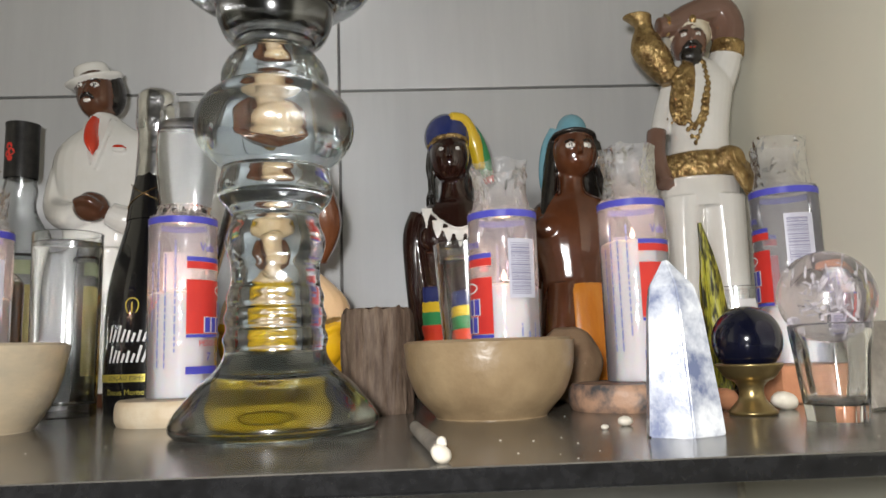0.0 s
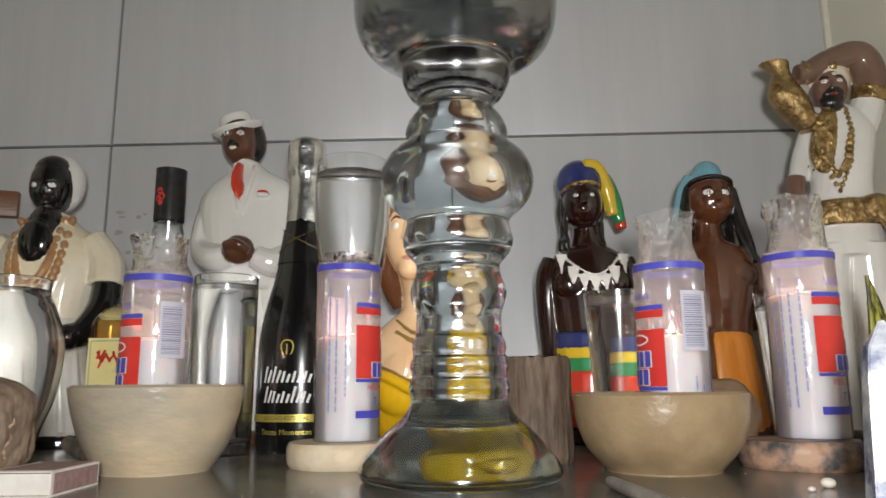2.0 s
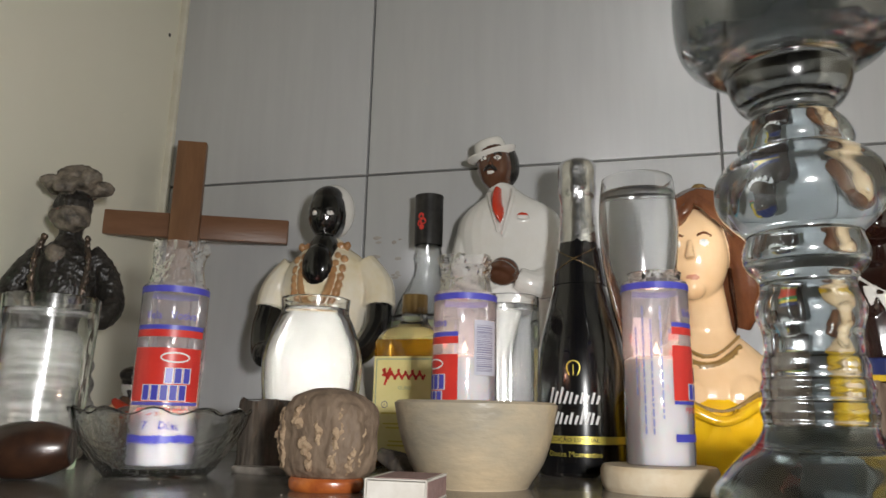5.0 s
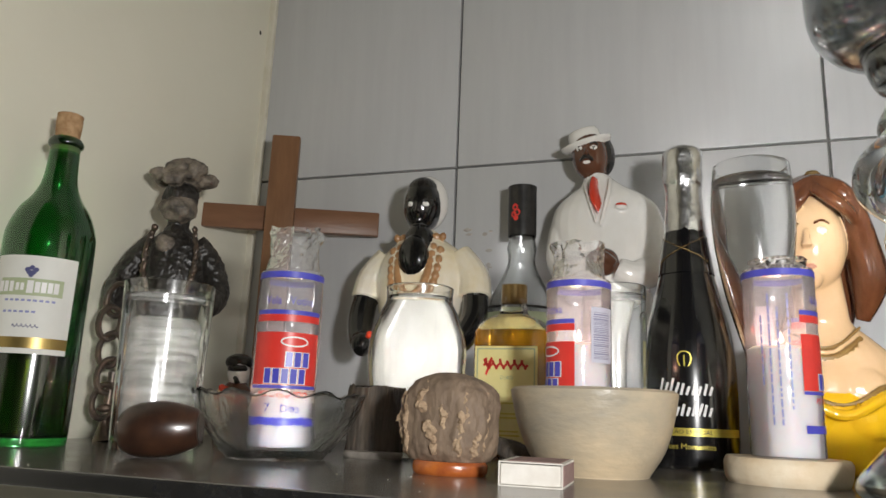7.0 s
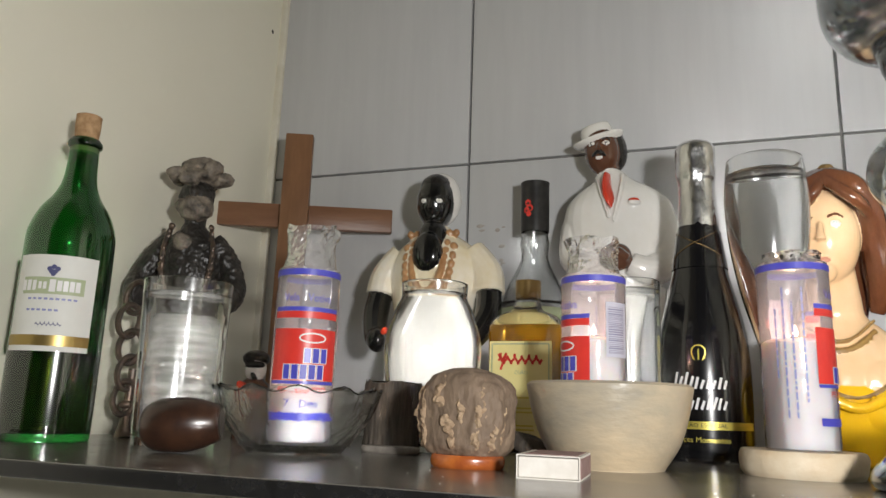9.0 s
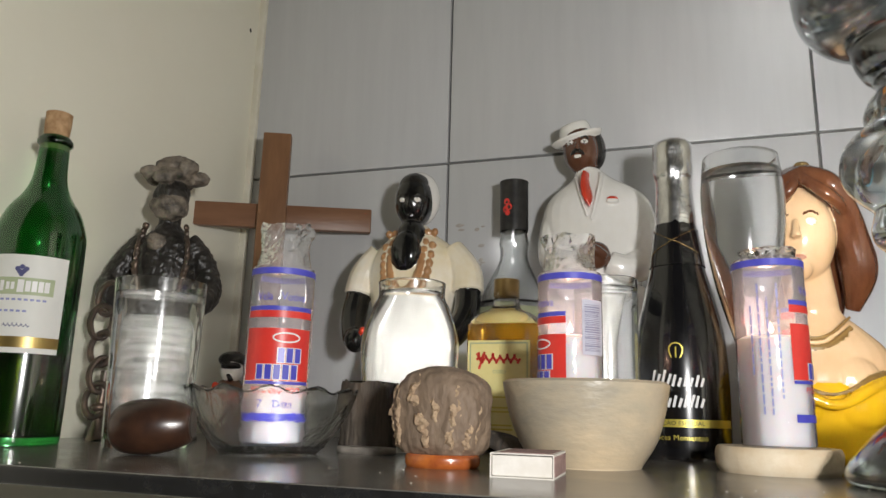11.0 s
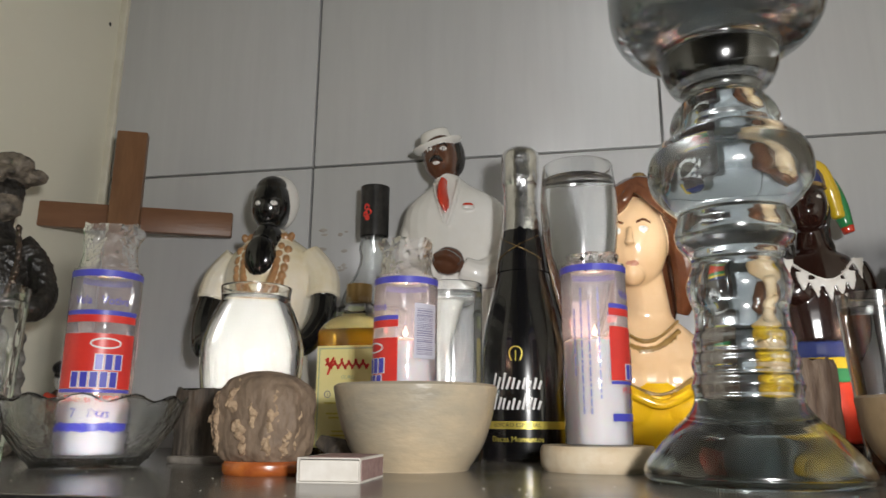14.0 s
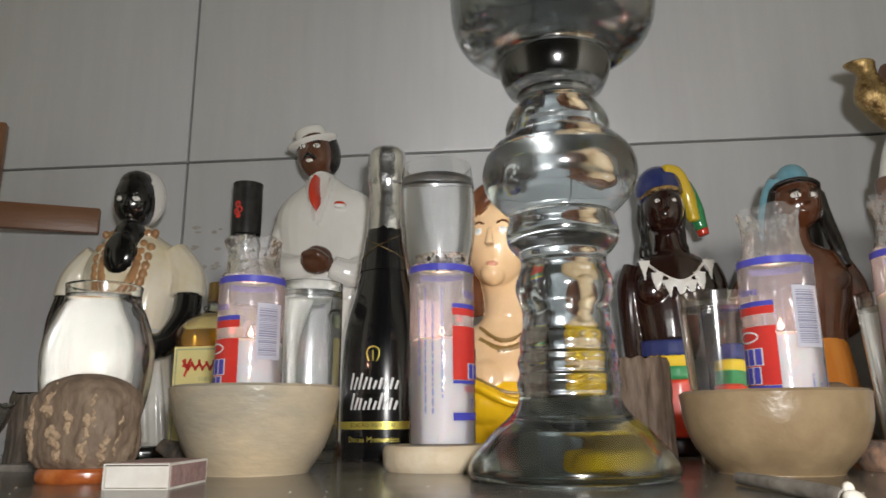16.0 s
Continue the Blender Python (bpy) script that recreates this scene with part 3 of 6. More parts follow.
class Sculpt:
    """Collects rounded forms into one mesh with painted areas."""

    def __init__(self):
        self.bm, self.mats = bmesh.new(), []

    def index(self, key):
        if key not in self.mats:
            self.mats.append(key)
        return self.mats.index(key)

    def ball(self, key, c, r, rot=(0, 0, 0), seg=20, rough=0.0):
        r = (r, r, r) if isinstance(r, (int, float)) else r
        m = pose(*c, *rot) @ Matrix.Diagonal((*r, 1))
        got = bmesh.ops.create_uvsphere(self.bm, u_segments=seg, v_segments=max(6, seg * 2 // 3), radius=1, matrix=m)
        i = self.index(key)
        if rough:
            for v in got["verts"]:
                d = v.co - Vector(c)
                v.co += d * rough * noise.noise(v.co * 90)
        for f in {f for v in got["verts"] for f in v.link_faces}:
            f.material_index = i
        return self

    def loft(self, key, rings, seg=28, steps=4, power=1.0):
        """Rings of (x, y, z, rx, ry), joined smoothly upwards."""
        i = self.index(key)
        p = [rings[0], *rings, rings[-1]]
        fine = []
        for k in range(1, len(p) - 2):
            a, b, c, d = (np.array(q, float) for q in p[k - 1:k + 3])
            for s in range(steps):
                t = s / steps
                fine.append(0.5 * (2 * b + (c - a) * t + (2 * a - 5 * b + 4 * c - d) * t * t + (3 * b - a - 3 * c + d) * t ** 3))
        fine.append(np.array(rings[-1], float))
        loops = []
        for x, y, z, rx, ry in fine:
            loop = []
            for k in range(seg):
                a = 2 * math.pi * k / seg
                ca, sa = math.cos(a), math.sin(a)
                loop.append(self.bm.verts.new((x + rx * math.copysign(abs(ca) ** power, ca), y + ry * math.copysign(abs(sa) ** power, sa), z)))
            loops.append(loop)
        for lo, hi in zip(loops, loops[1:]):
            for k in range(seg):
                j = (k + 1) % seg
                self.bm.faces.new((lo[k], lo[j], hi[j], hi[k])).material_index = i
        self.bm.faces.new(loops[0][::-1]).material_index = i
        self.bm.faces.new(loops[-1]).material_index = i
        return self

    def tube(self, key, pts, radii, seg=14, steps=5, flat=1.0):
        """A limb or cord through points."""
        i = self.index(key)
        n = len(pts)
        radii = [radii] * n if isinstance(radii, (int, float)) else radii
        q = [np.array((*p, r), float) for p, r in zip(pts, radii)]
        q = [q[0], *q, q[-1]]
        fine = []
        for k in range(1, n):
            a, b, c, d = q[k - 1:k + 3]
            for s in range(steps):
                t = s / steps
                fine.append(0.5 * (2 * b + (c - a) * t + (2 * a - 5 * b + 4 * c - d) * t * t + (3 * b - a - 3 * c + d) * t ** 3))
        fine.append(q[-1])
        loops, side = [], None
        for k, f in enumerate(fine):
            d = Vector(fine[min(k + 1, len(fine) - 1)][:3] - fine[max(k - 1, 0)][:3]).normalized()
            if side is None:
                side = d.orthogonal().normalized()
            side = (side - d * side.dot(d)).normalized()
            up = d.cross(side)
            loops.append([self.bm.verts.new(Vector(f[:3]) + float(f[3]) * (side * math.cos(2 * math.pi * s / seg) + up * flat * math.sin(2 * math.pi * s / seg))) for s in range(seg)])
        for lo, hi in zip(loops, loops[1:]):
            for k in range(seg):
                j = (k + 1) % seg
                self.bm.faces.new((lo[k], lo[j], hi[j], hi[k])).material_index = i
        self.bm.faces.new(loops[0][::-1]).material_index = i
        self.bm.faces.new(loops[-1]).material_index = i
        return self

    def face(self, c, r, turn=0, eye=0.11, iris="hair_black", lip="lip", skin=None, brow="hair_black", nose=True, low=0.0, mouth=-0.46):
        """Eyes, brows, nose and mouth on the front of a head of radii r at c, which looks along -y, turned by turn degrees."""
        rx, ry, rz = r

        def on(u, v, out=0.0):
            v -= low
            a = radians(turn) + u
            k = math.sqrt(max(0.05, 1 - v * v))
            return (c[0] + (rx * k + out) * math.sin(a), c[1] - (ry * k + out) * math.cos(a), c[2] + rz * v)
        for s in (-1, 1):
            self.ball("eye", on(s * 0.42, 0.12, -0.0006), (rx * eye * 1.7, ry * 0.1, rz * eye * 0.8), (0, 0, turn + s * 22), 10)
            self.ball(iris, on(s * 0.40, 0.12, 0.0003), (rx * eye * 0.7, ry * 0.08, rz * eye * 0.7), (0, 0, turn + s * 22), 8)
            self.tube(brow, [on(s * 0.22, 0.27, 0.0001), on(s * 0.45, 0.33, 0.0001), on(s * 0.68, 0.26, 0.0001)], 0.0009, 6, 3)
        if nose and skin:
            self.tube(skin, [on(0, 0.15, -0.0005), on(0, -0.05, ry * 0.10), on(0, -0.2, ry * 0.16)], [rx * 0.08, rx * 0.11, rx * 0.17], 10)
        self.ball(lip, on(0, mouth, -0.0004), (rx * 0.2, ry * 0.1, rz * 0.05), (0, 0, turn), 10)
        return self

    def place(self, name, x, y, z, label, category="statue", turn=0, limit=50, size=(1, 1, 1)):
        for v in self.bm.verts:
            v.co = (v.co.x * size[0], v.co.y * size[1], v.co.z * size[2])
        return solid(name, self.bm, [M[k] for k in self.mats], x, y, z, label, category, turn, True, limit)

    def cast(self, voxel=0.0011, smooth=3, grain=0.0):
        """Melts the forms into one closed skin, each area keeping its paint."""
        bmesh.ops.recalc_face_normals(self.bm, faces=self.bm.faces)
        paint = [f.material_index for f in self.bm.faces]
        tree = BVHTree.FromBMesh(self.bm)
        me = bpy.data.meshes.new("cast")
        self.bm.to_mesh(me)
        self.bm.free()
        ob = new("cast", me)
        mod = ob.modifiers.new("melt", "REMESH")
        mod.mode, mod.voxel_size = "VOXEL", voxel
        bpy.context.view_layer.update()
        skin = bpy.data.meshes.new_from_object(ob.evaluated_get(bpy.context.evaluated_depsgraph_get()))
        bpy.data.objects.remove(ob)
        bpy.data.meshes.remove(me)
        self.bm = bmesh.new()
        self.bm.from_mesh(skin)
        bpy.data.meshes.remove(skin)
        for f in self.bm.faces:
            hit = tree.find_nearest(f.calc_center_median())
            f.material_index = paint[hit[2]] if hit[2] is not None else 0
        for _ in range(smooth):
            bmesh.ops.smooth_vert(self.bm, verts=self.bm.verts, factor=0.5, use_axis_x=True, use_axis_y=True, use_axis_z=True)
        if grain:
            self.bm.normal_update()
            for v in self.bm.verts:
                v.co += v.normal * grain * (noise.noise(v.co * 140) + 0.6 * noise.noise(v.co * 320))
        return self


def clear(ob):
    """Clear glass: lets the lamp's light through to what stands behind."""
    ob.visible_shadow = False
    return ob


# ---- the setting ----
WALL_Y, LEFT, RIGHT, FRONT = 0.955, -0.742, 0.342, 0.472

back = structure("wall_back", slab(LEFT - 0.1, RIGHT + 0.1, WALL_Y + 0.006, WALL_Y + 0.12, -1.2, 1.4), M["grout"], "tiled back wall with dark grout joints", "wall")
structure("wall_left", slab(LEFT - 0.1, LEFT, -2.8, WALL_Y + 0.006, -1.2, 1.4), M["paint"], "cream painted plaster side wall", "wall")
structure("wall_right", slab(RIGHT, RIGHT + 0.1, -2.8, WALL_Y + 0.006, -1.2, 1.4), M["paint"], "cream painted plaster side wall", "wall")
structure("wall_rear", slab(LEFT - 0.1, RIGHT + 0.1, -2.9, -2.8, -1.2, 1.4), M["paint"], "cream painted plaster rear wall", "wall")
structure("floor", slab(LEFT - 0.1, RIGHT + 0.1, -2.9, WALL_Y + 0.12, -1.3, -1.2), M["floor"], "plain brown-grey floor", "floor")
structure("ceiling", slab(LEFT - 0.1, RIGHT + 0.1, -2.9, WALL_Y + 0.12, 1.4, 1.5), M["ceiling"], "plain white painted ceiling", "ceiling")

# beads of filler down both corners
for name, x0, x1 in (("trim_left", LEFT - 0.002, LEFT + 0.009), ("trim_right", RIGHT - 0.006, RIGHT + 0.002)):
    bm = slab(x0, x1, WALL_Y - 0.006, WALL_Y + 0.004, -1.2, 1.4, 0.002)
    structure(name, bm, M["caulk"], "pale filler bead down the wall corner", "trim")

# granite shelf slab, front edge slightly rounded
bm = slab(LEFT + 0.001, RIGHT - 0.001, FRONT, WALL_Y - 0.001, -0.0095, 0.0, 0.0015)
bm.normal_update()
# only the upper face takes the colour with dust and painted reflection
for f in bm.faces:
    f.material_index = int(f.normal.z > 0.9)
structure("shelf", bm, [M["granite"], M["granite_top"]], "polished black granite shelf slab, dust and pale reflection painted on top", "shelf")


def screw_mark(x, y, z):
    bm = bmesh.new()
    bmesh.ops.create_icosphere(bm, subdivisions=2, radius=0.0022, matrix=Matrix.Diagonal((0.4, 1, 1.4, 1)))
    return solid("wall_nail", bm, M["wick"], x, y, z, "small dark nail stub in the cream wall", "nail")


screw_mark(LEFT, 0.932, 0.528)

bm = bmesh.new()
for k in range(16):
    u, v = random.uniform(-0.02, 0.02), random.choice((0.0, -0.022, 0.02)) + random.uniform(-0.003, 0.003)
    bmesh.ops.create_icosphere(bm, subdivisions=1, radius=1, matrix=pose(u, 0, v) @ Matrix.Diagonal((random.uniform(0.002, 0.005), 0.0004, random.uniform(0.001, 0.0028), 1)))
solid("wall_smudges", bm, M["smudge"], -0.437, WALL_Y - 0.0002, 0.222, "faint brown smudges on the grey wall tile", "stain")


# ---- candles ----
CR, CH = 0.0228, 0.124


def barcode(r, a, z, parent, seed):
    holder = part("barcode_panel", patch(r + 0.0003, a - 24, a + 24, z - 0.019, z + 0.019), M["pale_panel"], parent, "white printed panel with bars")
    bm = bmesh.new()
    rng = random.Random(seed)
    zz = z - 0.0165
    while zz < z + 0.016:
        h = rng.choice((0.0004, 0.0006, 0.001))
        patch(r + 0.0006, a - 20, a + 14, zz, zz + h, bm)
        zz += h + rng.choice((0.0004, 0.0006, 0.0008))
    tagged(part("barcode", bm, M["faded_ink"], holder, "faded grey-blue printed barcode", False), kind="stuff")
    return holder


def votive_candle(x, y, z, face, level, crumple, seed, label, lit=True):
    """A wax candle in a printed milky sleeve; face is the printed front's turn, level the height of the wax."""
    top = thing("votive_candle", x, y, z, label, "candle", "votive candles")
    wax = [(0, 0.0006), (CR - 0.0012, 0.0006), (CR - 0.001, level - 0.002), (CR - 0.004, level), (0.006, level - 0.003), (0, level - 0.004)]
    part("wax", lathe(wax, 32), M["wax"], top, "white candle wax")
    sl = [(CR - 0.0004, 0.0), (CR, 0.002), (CR, CH - 0.006), (CR - 0.0006, CH - 0.001), (CR - 0.003, CH)]
    part("sleeve", lathe(sl, 48), M["sleeve"], top, "milky printed plastic sleeve")
    bm = bmesh.new()
    lo = CR - 0.003
    seg, rows = 44, 12
    rng = random.Random(seed)
    off = Vector((rng.random() * 50, rng.random() * 50, 0))
    grid = []
    for j in range(rows + 1):
        u = j / rows
        ring = []
        for k in range(seg):
            a = 2 * math.pi * k / seg
            p = Vector((math.cos(a) * 2.2, math.sin(a) * 2.2, u * 2.4)) + off
            r = lo * (1 - 0.10 * math.sin(u * math.pi) - 0.06 * u) + u * 0.005 * noise.noise(p * 0.8) + u * 0.0022 * noise.noise(p * 2.6)
            zz = CH + u * crumple * (1 + 0.13 * noise.noise(Vector((math.cos(a), math.sin(a), 0)) * 1.2 + off))
            ring.append(bm.verts.new((r * math.cos(a), r * math.sin(a), zz)))
        grid.append(ring)
    for a, b in zip(grid, grid[1:]):
        for k in range(seg):
            bm.faces.new((a[k], a[(k + 1) % seg], b[(k + 1) % seg], b[k]))
    part("crumpled_film", bm, M["crumple"], top, "clear crumpled plastic film collar", False)
    R = CR + 0.0003
    part("top_band", patch(R, 0, 360, CH - 0.0075, CH - 0.003), M["blue_ink"], top, "dark blue printed band")
    half = 66
    red = part("front_panel", patch(R, face - half, face + half, 0.042, 0.078), M["red_ink"], top, "red printed front panel")
    part("stripe", patch(R, face - half, face + half, 0.0905, 0.0935), M["blue_ink"], top, "blue stripe")
    part("stripe", patch(R, face - half, face + half, 0.0855, 0.0903), M["red_ink"], top, "red stripe")
    part("stripe", patch(R, face - half, face + half, 0.0395, 0.0415), M["blue_ink"], top, "blue stripe")
    part("stripe", patch(R, face - half, face + half, 0.0155, 0.0205), M["blue_ink"], top, "blue stripe")
    # white halo ring and plain blue bars in the place of the maker's mark
    loop = [(0.0095 * math.cos(t * math.pi / 12), 0.0032 * math.sin(t * math.pi / 12)) for t in range(25)]
    part("halo_mark", wrap(strokes([loop], 0.0011), R + 0.0004, face + 14, 0.0715), M["white_ink"], red, "white ring mark", False)
    for zz, x0, count in ((0.0592, 0.0, 3), (0.0478, -0.0145, 5)):
        lines = [[(x0 + 0.0025 + k * 0.0061, -0.0036), (x0 + 0.0025 + k * 0.0061, 0.0036)] for k in range(count)]
        part("mark_outline", wrap(strokes(lines, 0.0058), R + 0.0003, face, zz), M["white_ink"], red, "pale outline of the mark", False)
        part("mark", wrap(strokes(lines, 0.0044), R + 0.0006, face, zz), M["blue_ink"], red, "row of plain blue bars", False)
    part("lettering", wrap(words("Vela   Votiva", 0.0082, 0.036), R + 0.0002, face, 0.1), M["blue_ink"], top, "blue printed words", False)
    part("lettering", wrap(words("PESO LÍQUIDO", 0.0052, 0.036), R + 0.0002, face, 0.0355), M["red_ink"], top, "small red printed words", False)
    part("lettering", wrap(words("7   Dias", 0.0075, 0.024), R + 0.0002, face, 0.0265), M["blue_ink"], top, "blue printed words", False)
    barcode(R, face + 118, 0.083, top, seed)
    # small print running up the sleeve, as plain bars
    for a, lo_z, hi_z, ink in ((-100, 0.02, 0.095, "pale_ink"), (-113, 0.02, 0.105, "pale_ink"), (-126, 0.045, 0.09, "pale_ink"), (-84, 0.03, 0.104, "pale_ink"), (150, 0.012, 0.046, "pale_ink"), (138, 0.012, 0.05, "pale_ink"), (125, 0.012, 0.044, "pale_ink"), (112, 0.014, 0.048, "pale_ink")):
        bm, zz = bmesh.new(), lo_z
        while zz < hi_z:
            h = rng.uniform(0.002, 0.007)
            patch(R + 0.0002, face + a - 1.5, face + a + 1.5, zz, min(zz + h, hi_z), bm)
            zz += h + 0.0012
        part("small_print", bm, M[ink], top, "column of small printed bars", False)
    if lit:
        part("wick", lathe([(0, level - 0.005), (0.0007, level - 0.005), (0.0006, level + 0.003), (0, level + 0.0032)], 8), M["wick"], top, "short black wick")
        part("flame", lathe(rounded([(0, level + 0.002), (0.002, level + 0.0045), (0.0018, level + 0.007), (0, level + 0.0115)], 3), 14), M["flame"], top, "small yellow flame")
        glow_lamp = lamp("candle_light", "POINT", pose(x, y, z + level + 0.0055), 0.09, (1.0, 0.62, 0.42), 0.003)
    return top


votive_candle(-0.481, 0.632, 0.0085, 30, 0.036, 0.032, 1, "tall votive candle in printed sleeve standing in a glass bowl")
votive_candle(-0.280, 0.69, 0.009, -65, 0.078, 0.026, 2, "votive candle with barcode showing, in a pale stone bowl")
votive_candle(-0.147, 0.705, 0.0165, 90, 0.071, 0.006, 3, "votive candle with red panel on a pale round stone")
def burnt_bits(candle):
    rng = random.Random(5)
    s = Sculpt()
    for k in range(26):
        a, rr = rng.uniform(0, 6.28), rng.uniform(0.004, 0.019)
        s.ball("wick", (rr * math.cos(a), rr * math.sin(a), CH + 0.0015), (rng.uniform(0.001, 0.003), 0.0012, 0.0022), (0, 0, rng.uniform(0, 180)), 7)
    part("burnt_rim", s.bm, M["wick"], candle, "charred black flakes on the rim")


burnt_bits([o for o in scene.objects if o.name.startswith("votive_candle")][-1])
votive_candle(0.073, 0.676, 0.0095, -93, 0.074, 0.032, 4, "votive candle with barcode showing, in a brown stone bowl")
votive_candle(0.165, 0.69, 0.0175, 57, 0.094, 0.036, 5, "votive candle with red panel on a flat pink stone")
votive_candle(0.279, 0.70, 0.0255, -124, 0.04, 0.034, 6, "votive candle with white panel on a small terracotta block", False)


def stone_disc(name, x, y, r, h, material, label, seed, category="stone", squash=1.0):
    noise_shift = seed * 3.7
    prof = [(0, 0), (r * 0.94, 0), (r, h * 0.25), (r * 1.01, h * 0.75), (r * 0.95, h), (0, h)]
    bm = lathe(rounded(prof[1:5], 3), 40)
    ends = [e for e in bm.edges if e.is_boundary]
    bmesh.ops.holes_fill(bm, edges=ends, sides=0)
    for v in bm.verts:
        k = 1 + 0.05 * noise.noise(Vector((v.co.x * 60 + noise_shift, v.co.y * 60, v.co.z * 50)))
        v.co.x *= k
        v.co.y *= k * squash
    return solid(name, bm, M[material], x, y, 0, label, category)


stone_disc("stone_coaster", -0.149, 0.7, 0.0385, 0.0162, "plinth", "pale bone-coloured round stone under a candle", 1)
stone_disc("stone_coaster", 0.152, 0.683, 0.037, 0.0172, "plinth_r", "pink and black flat stone under a candle", 2)
solid("terracotta_block", slab(-0.028, 0.028, -0.026, 0.026, 0, 0.0252, 0.003), M["terracotta"], 0.275, 0.7, 0, "small terracotta block under a candle", "block", 8)


# ---- bowls ----
def stone_bowl(x, y, base, rim, h, material, label, seed, belly):
    outer = rounded([(base * 0.97, 0.0), (base, 0.002), (base + (rim - base) * belly, h * 0.3), (base + (rim - base) * (belly + 0.32), h * 0.62), (base + (rim - base) * (0.9 + belly * 0.12), h * 0.9), (rim, h)], 4)
    bm = lathe(vessel([(0, 0), *outer], 0.005, 0.0085), 64)
    for v in bm.verts:
        k = 1 + 0.012 * noise.noise(Vector((v.co.x * 25 + seed, v.co.y * 25, v.co.z * 30)))
        v.co.x, v.co.y = v.co.x * k, v.co.y * k
    return solid("stone_bowl", bm, M[material], x, y, 0, label, "bowl", 0, True, 60, "stone bowls")


stone_bowl(-0.268, 0.675, 0.0365, 0.0555, 0.0535, "soap_l", "pale marbled soapstone bowl holding a votive candle", 1.0, 0.46)
stone_bowl(0.06, 0.668, 0.0365, 0.0545, 0.0465, "soap_r", "brown soapstone bowl holding a votive candle", 5.0, 0.58)


def glass_bowl(x, y):
    top = thing("glass_bowl", x, y, 0, "pressed clear glass bowl with wavy rim and ribs", "bowl")
    outer = rounded([(0.034, 0.0), (0.0355, 0.002), (0.046, 0.014), (0.056, 0.029), (0.061, 0.044)], 4)
    bm = lathe(vessel([(0, 0), *outer], 0.003, 0.008), 72)
    for v in bm.verts:
        a, r = math.atan2(v.co.y, v.co.x), math.hypot(v.co.x, v.co.y)
        up = max(0.0, (v.co.z - 0.008) / 0.036)
        k = 1 + 0.022 * up * math.cos(a * 12)
        v.co.x, v.co.y = v.co.x * k, v.co.y * k
        v.co.z += 0.0022 * up * math.cos(a * 12)
    clear(part("bowl", bm, M["bowl_glass"], top, "smoky clear glass body"))
    bm = bmesh.new()
    for k in range(40):
        a = 2 * math.pi * k / 40
        c = (0.0385 * math.cos(a), 0.0385 * math.sin(a), 0.006)
        bmesh.ops.create_icosphere(bm, subdivisions=1, radius=0.0016, matrix=Matrix.Translation(c))
    clear(part("diamond_ring", bm, M["bowl_glass"], top, "ring of small cut-glass studs round the foot"))
    return top


glass_bowl(-0.488, 0.64)


# ---- the large turned glass candle holder ----
def glass_pillar(x, y):
    prof = [(0, 0.0035), (0.02, 0.003), (0.036, 0.0018), (0.045, 0.0003), (0.0475, 0.0), (0.052, 0.0), (0.0565, 0.0016), (0.058, 0.006), (0.0555, 0.0115), (0.050, 0.0185), (0.042, 0.0275), (0.0345, 0.034), (0.0300, 0.040),
            (0.0284, 0.046), (0.0296, 0.052), (0.0278, 0.058), (0.0290, 0.064), (0.0272, 0.07), (0.0276, 0.076), (0.0256, 0.082), (0.0252, 0.089), (0.0255, 0.095), (0.0283, 0.104), (0.0283, 0.11), (0.0253, 0.1185),
            (0.0256, 0.125), (0.0315, 0.132), (0.0333, 0.139), (0.0318, 0.146), (0.0312, 0.151), (0.038, 0.158), (0.0448, 0.167), (0.0465, 0.1775),
            (0.044, 0.1875), (0.037, 0.1955), (0.0308, 0.1995), (0.0318, 0.2065), (0.0292, 0.2145), (0.0246, 0.2205), (0.0230, 0.2235), (0.0246, 0.2275), (0.0296, 0.2325),
            (0.0335, 0.2405), (0.035, 0.248), (0.0353, 0.2525), (0.0455, 0.2565), (0.0568, 0.2645), (0.0635, 0.278), (0.0652, 0.303), (0.0636, 0.33), (0.0612, 0.355)]
    inner = [(0.056, 0.3562), (0.0545, 0.354), (0.056, 0.33), (0.057, 0.305), (0.0555, 0.284), (0.05, 0.2735), (0.040, 0.2675), (0.030, 0.265), (0.012, 0.2635), (0, 0.263)]
    top = thing("glass_candle_holder", x, y, 0, "tall turned clear glass candle holder with wide foot", "candle holder")
    line = rounded(prof, 4)
    low = min(range(len(line)), key=lambda k: abs(line[k][1] - 0.042))
    neck = min(range(len(line)), key=lambda k: abs(line[k][1] - 0.222))
    part("foot", lathe(line[:low + 1], 96), M["foot_glass"], top, "wide flared glass foot", True, 75)
    clear(part("stem", lathe(line[low:neck + 1], 96), M["vase_glass"], top, "turned clear glass stem with a round knop", True, 75))
    clear(part("cup", lathe(line[neck:] + rounded(inner, 3), 96), M["cup_glass"], top, "hollow glass cup, tinted dark for the room's dark reflections", True, 75))
    return top


glass_pillar(-0.0665, 0.62)


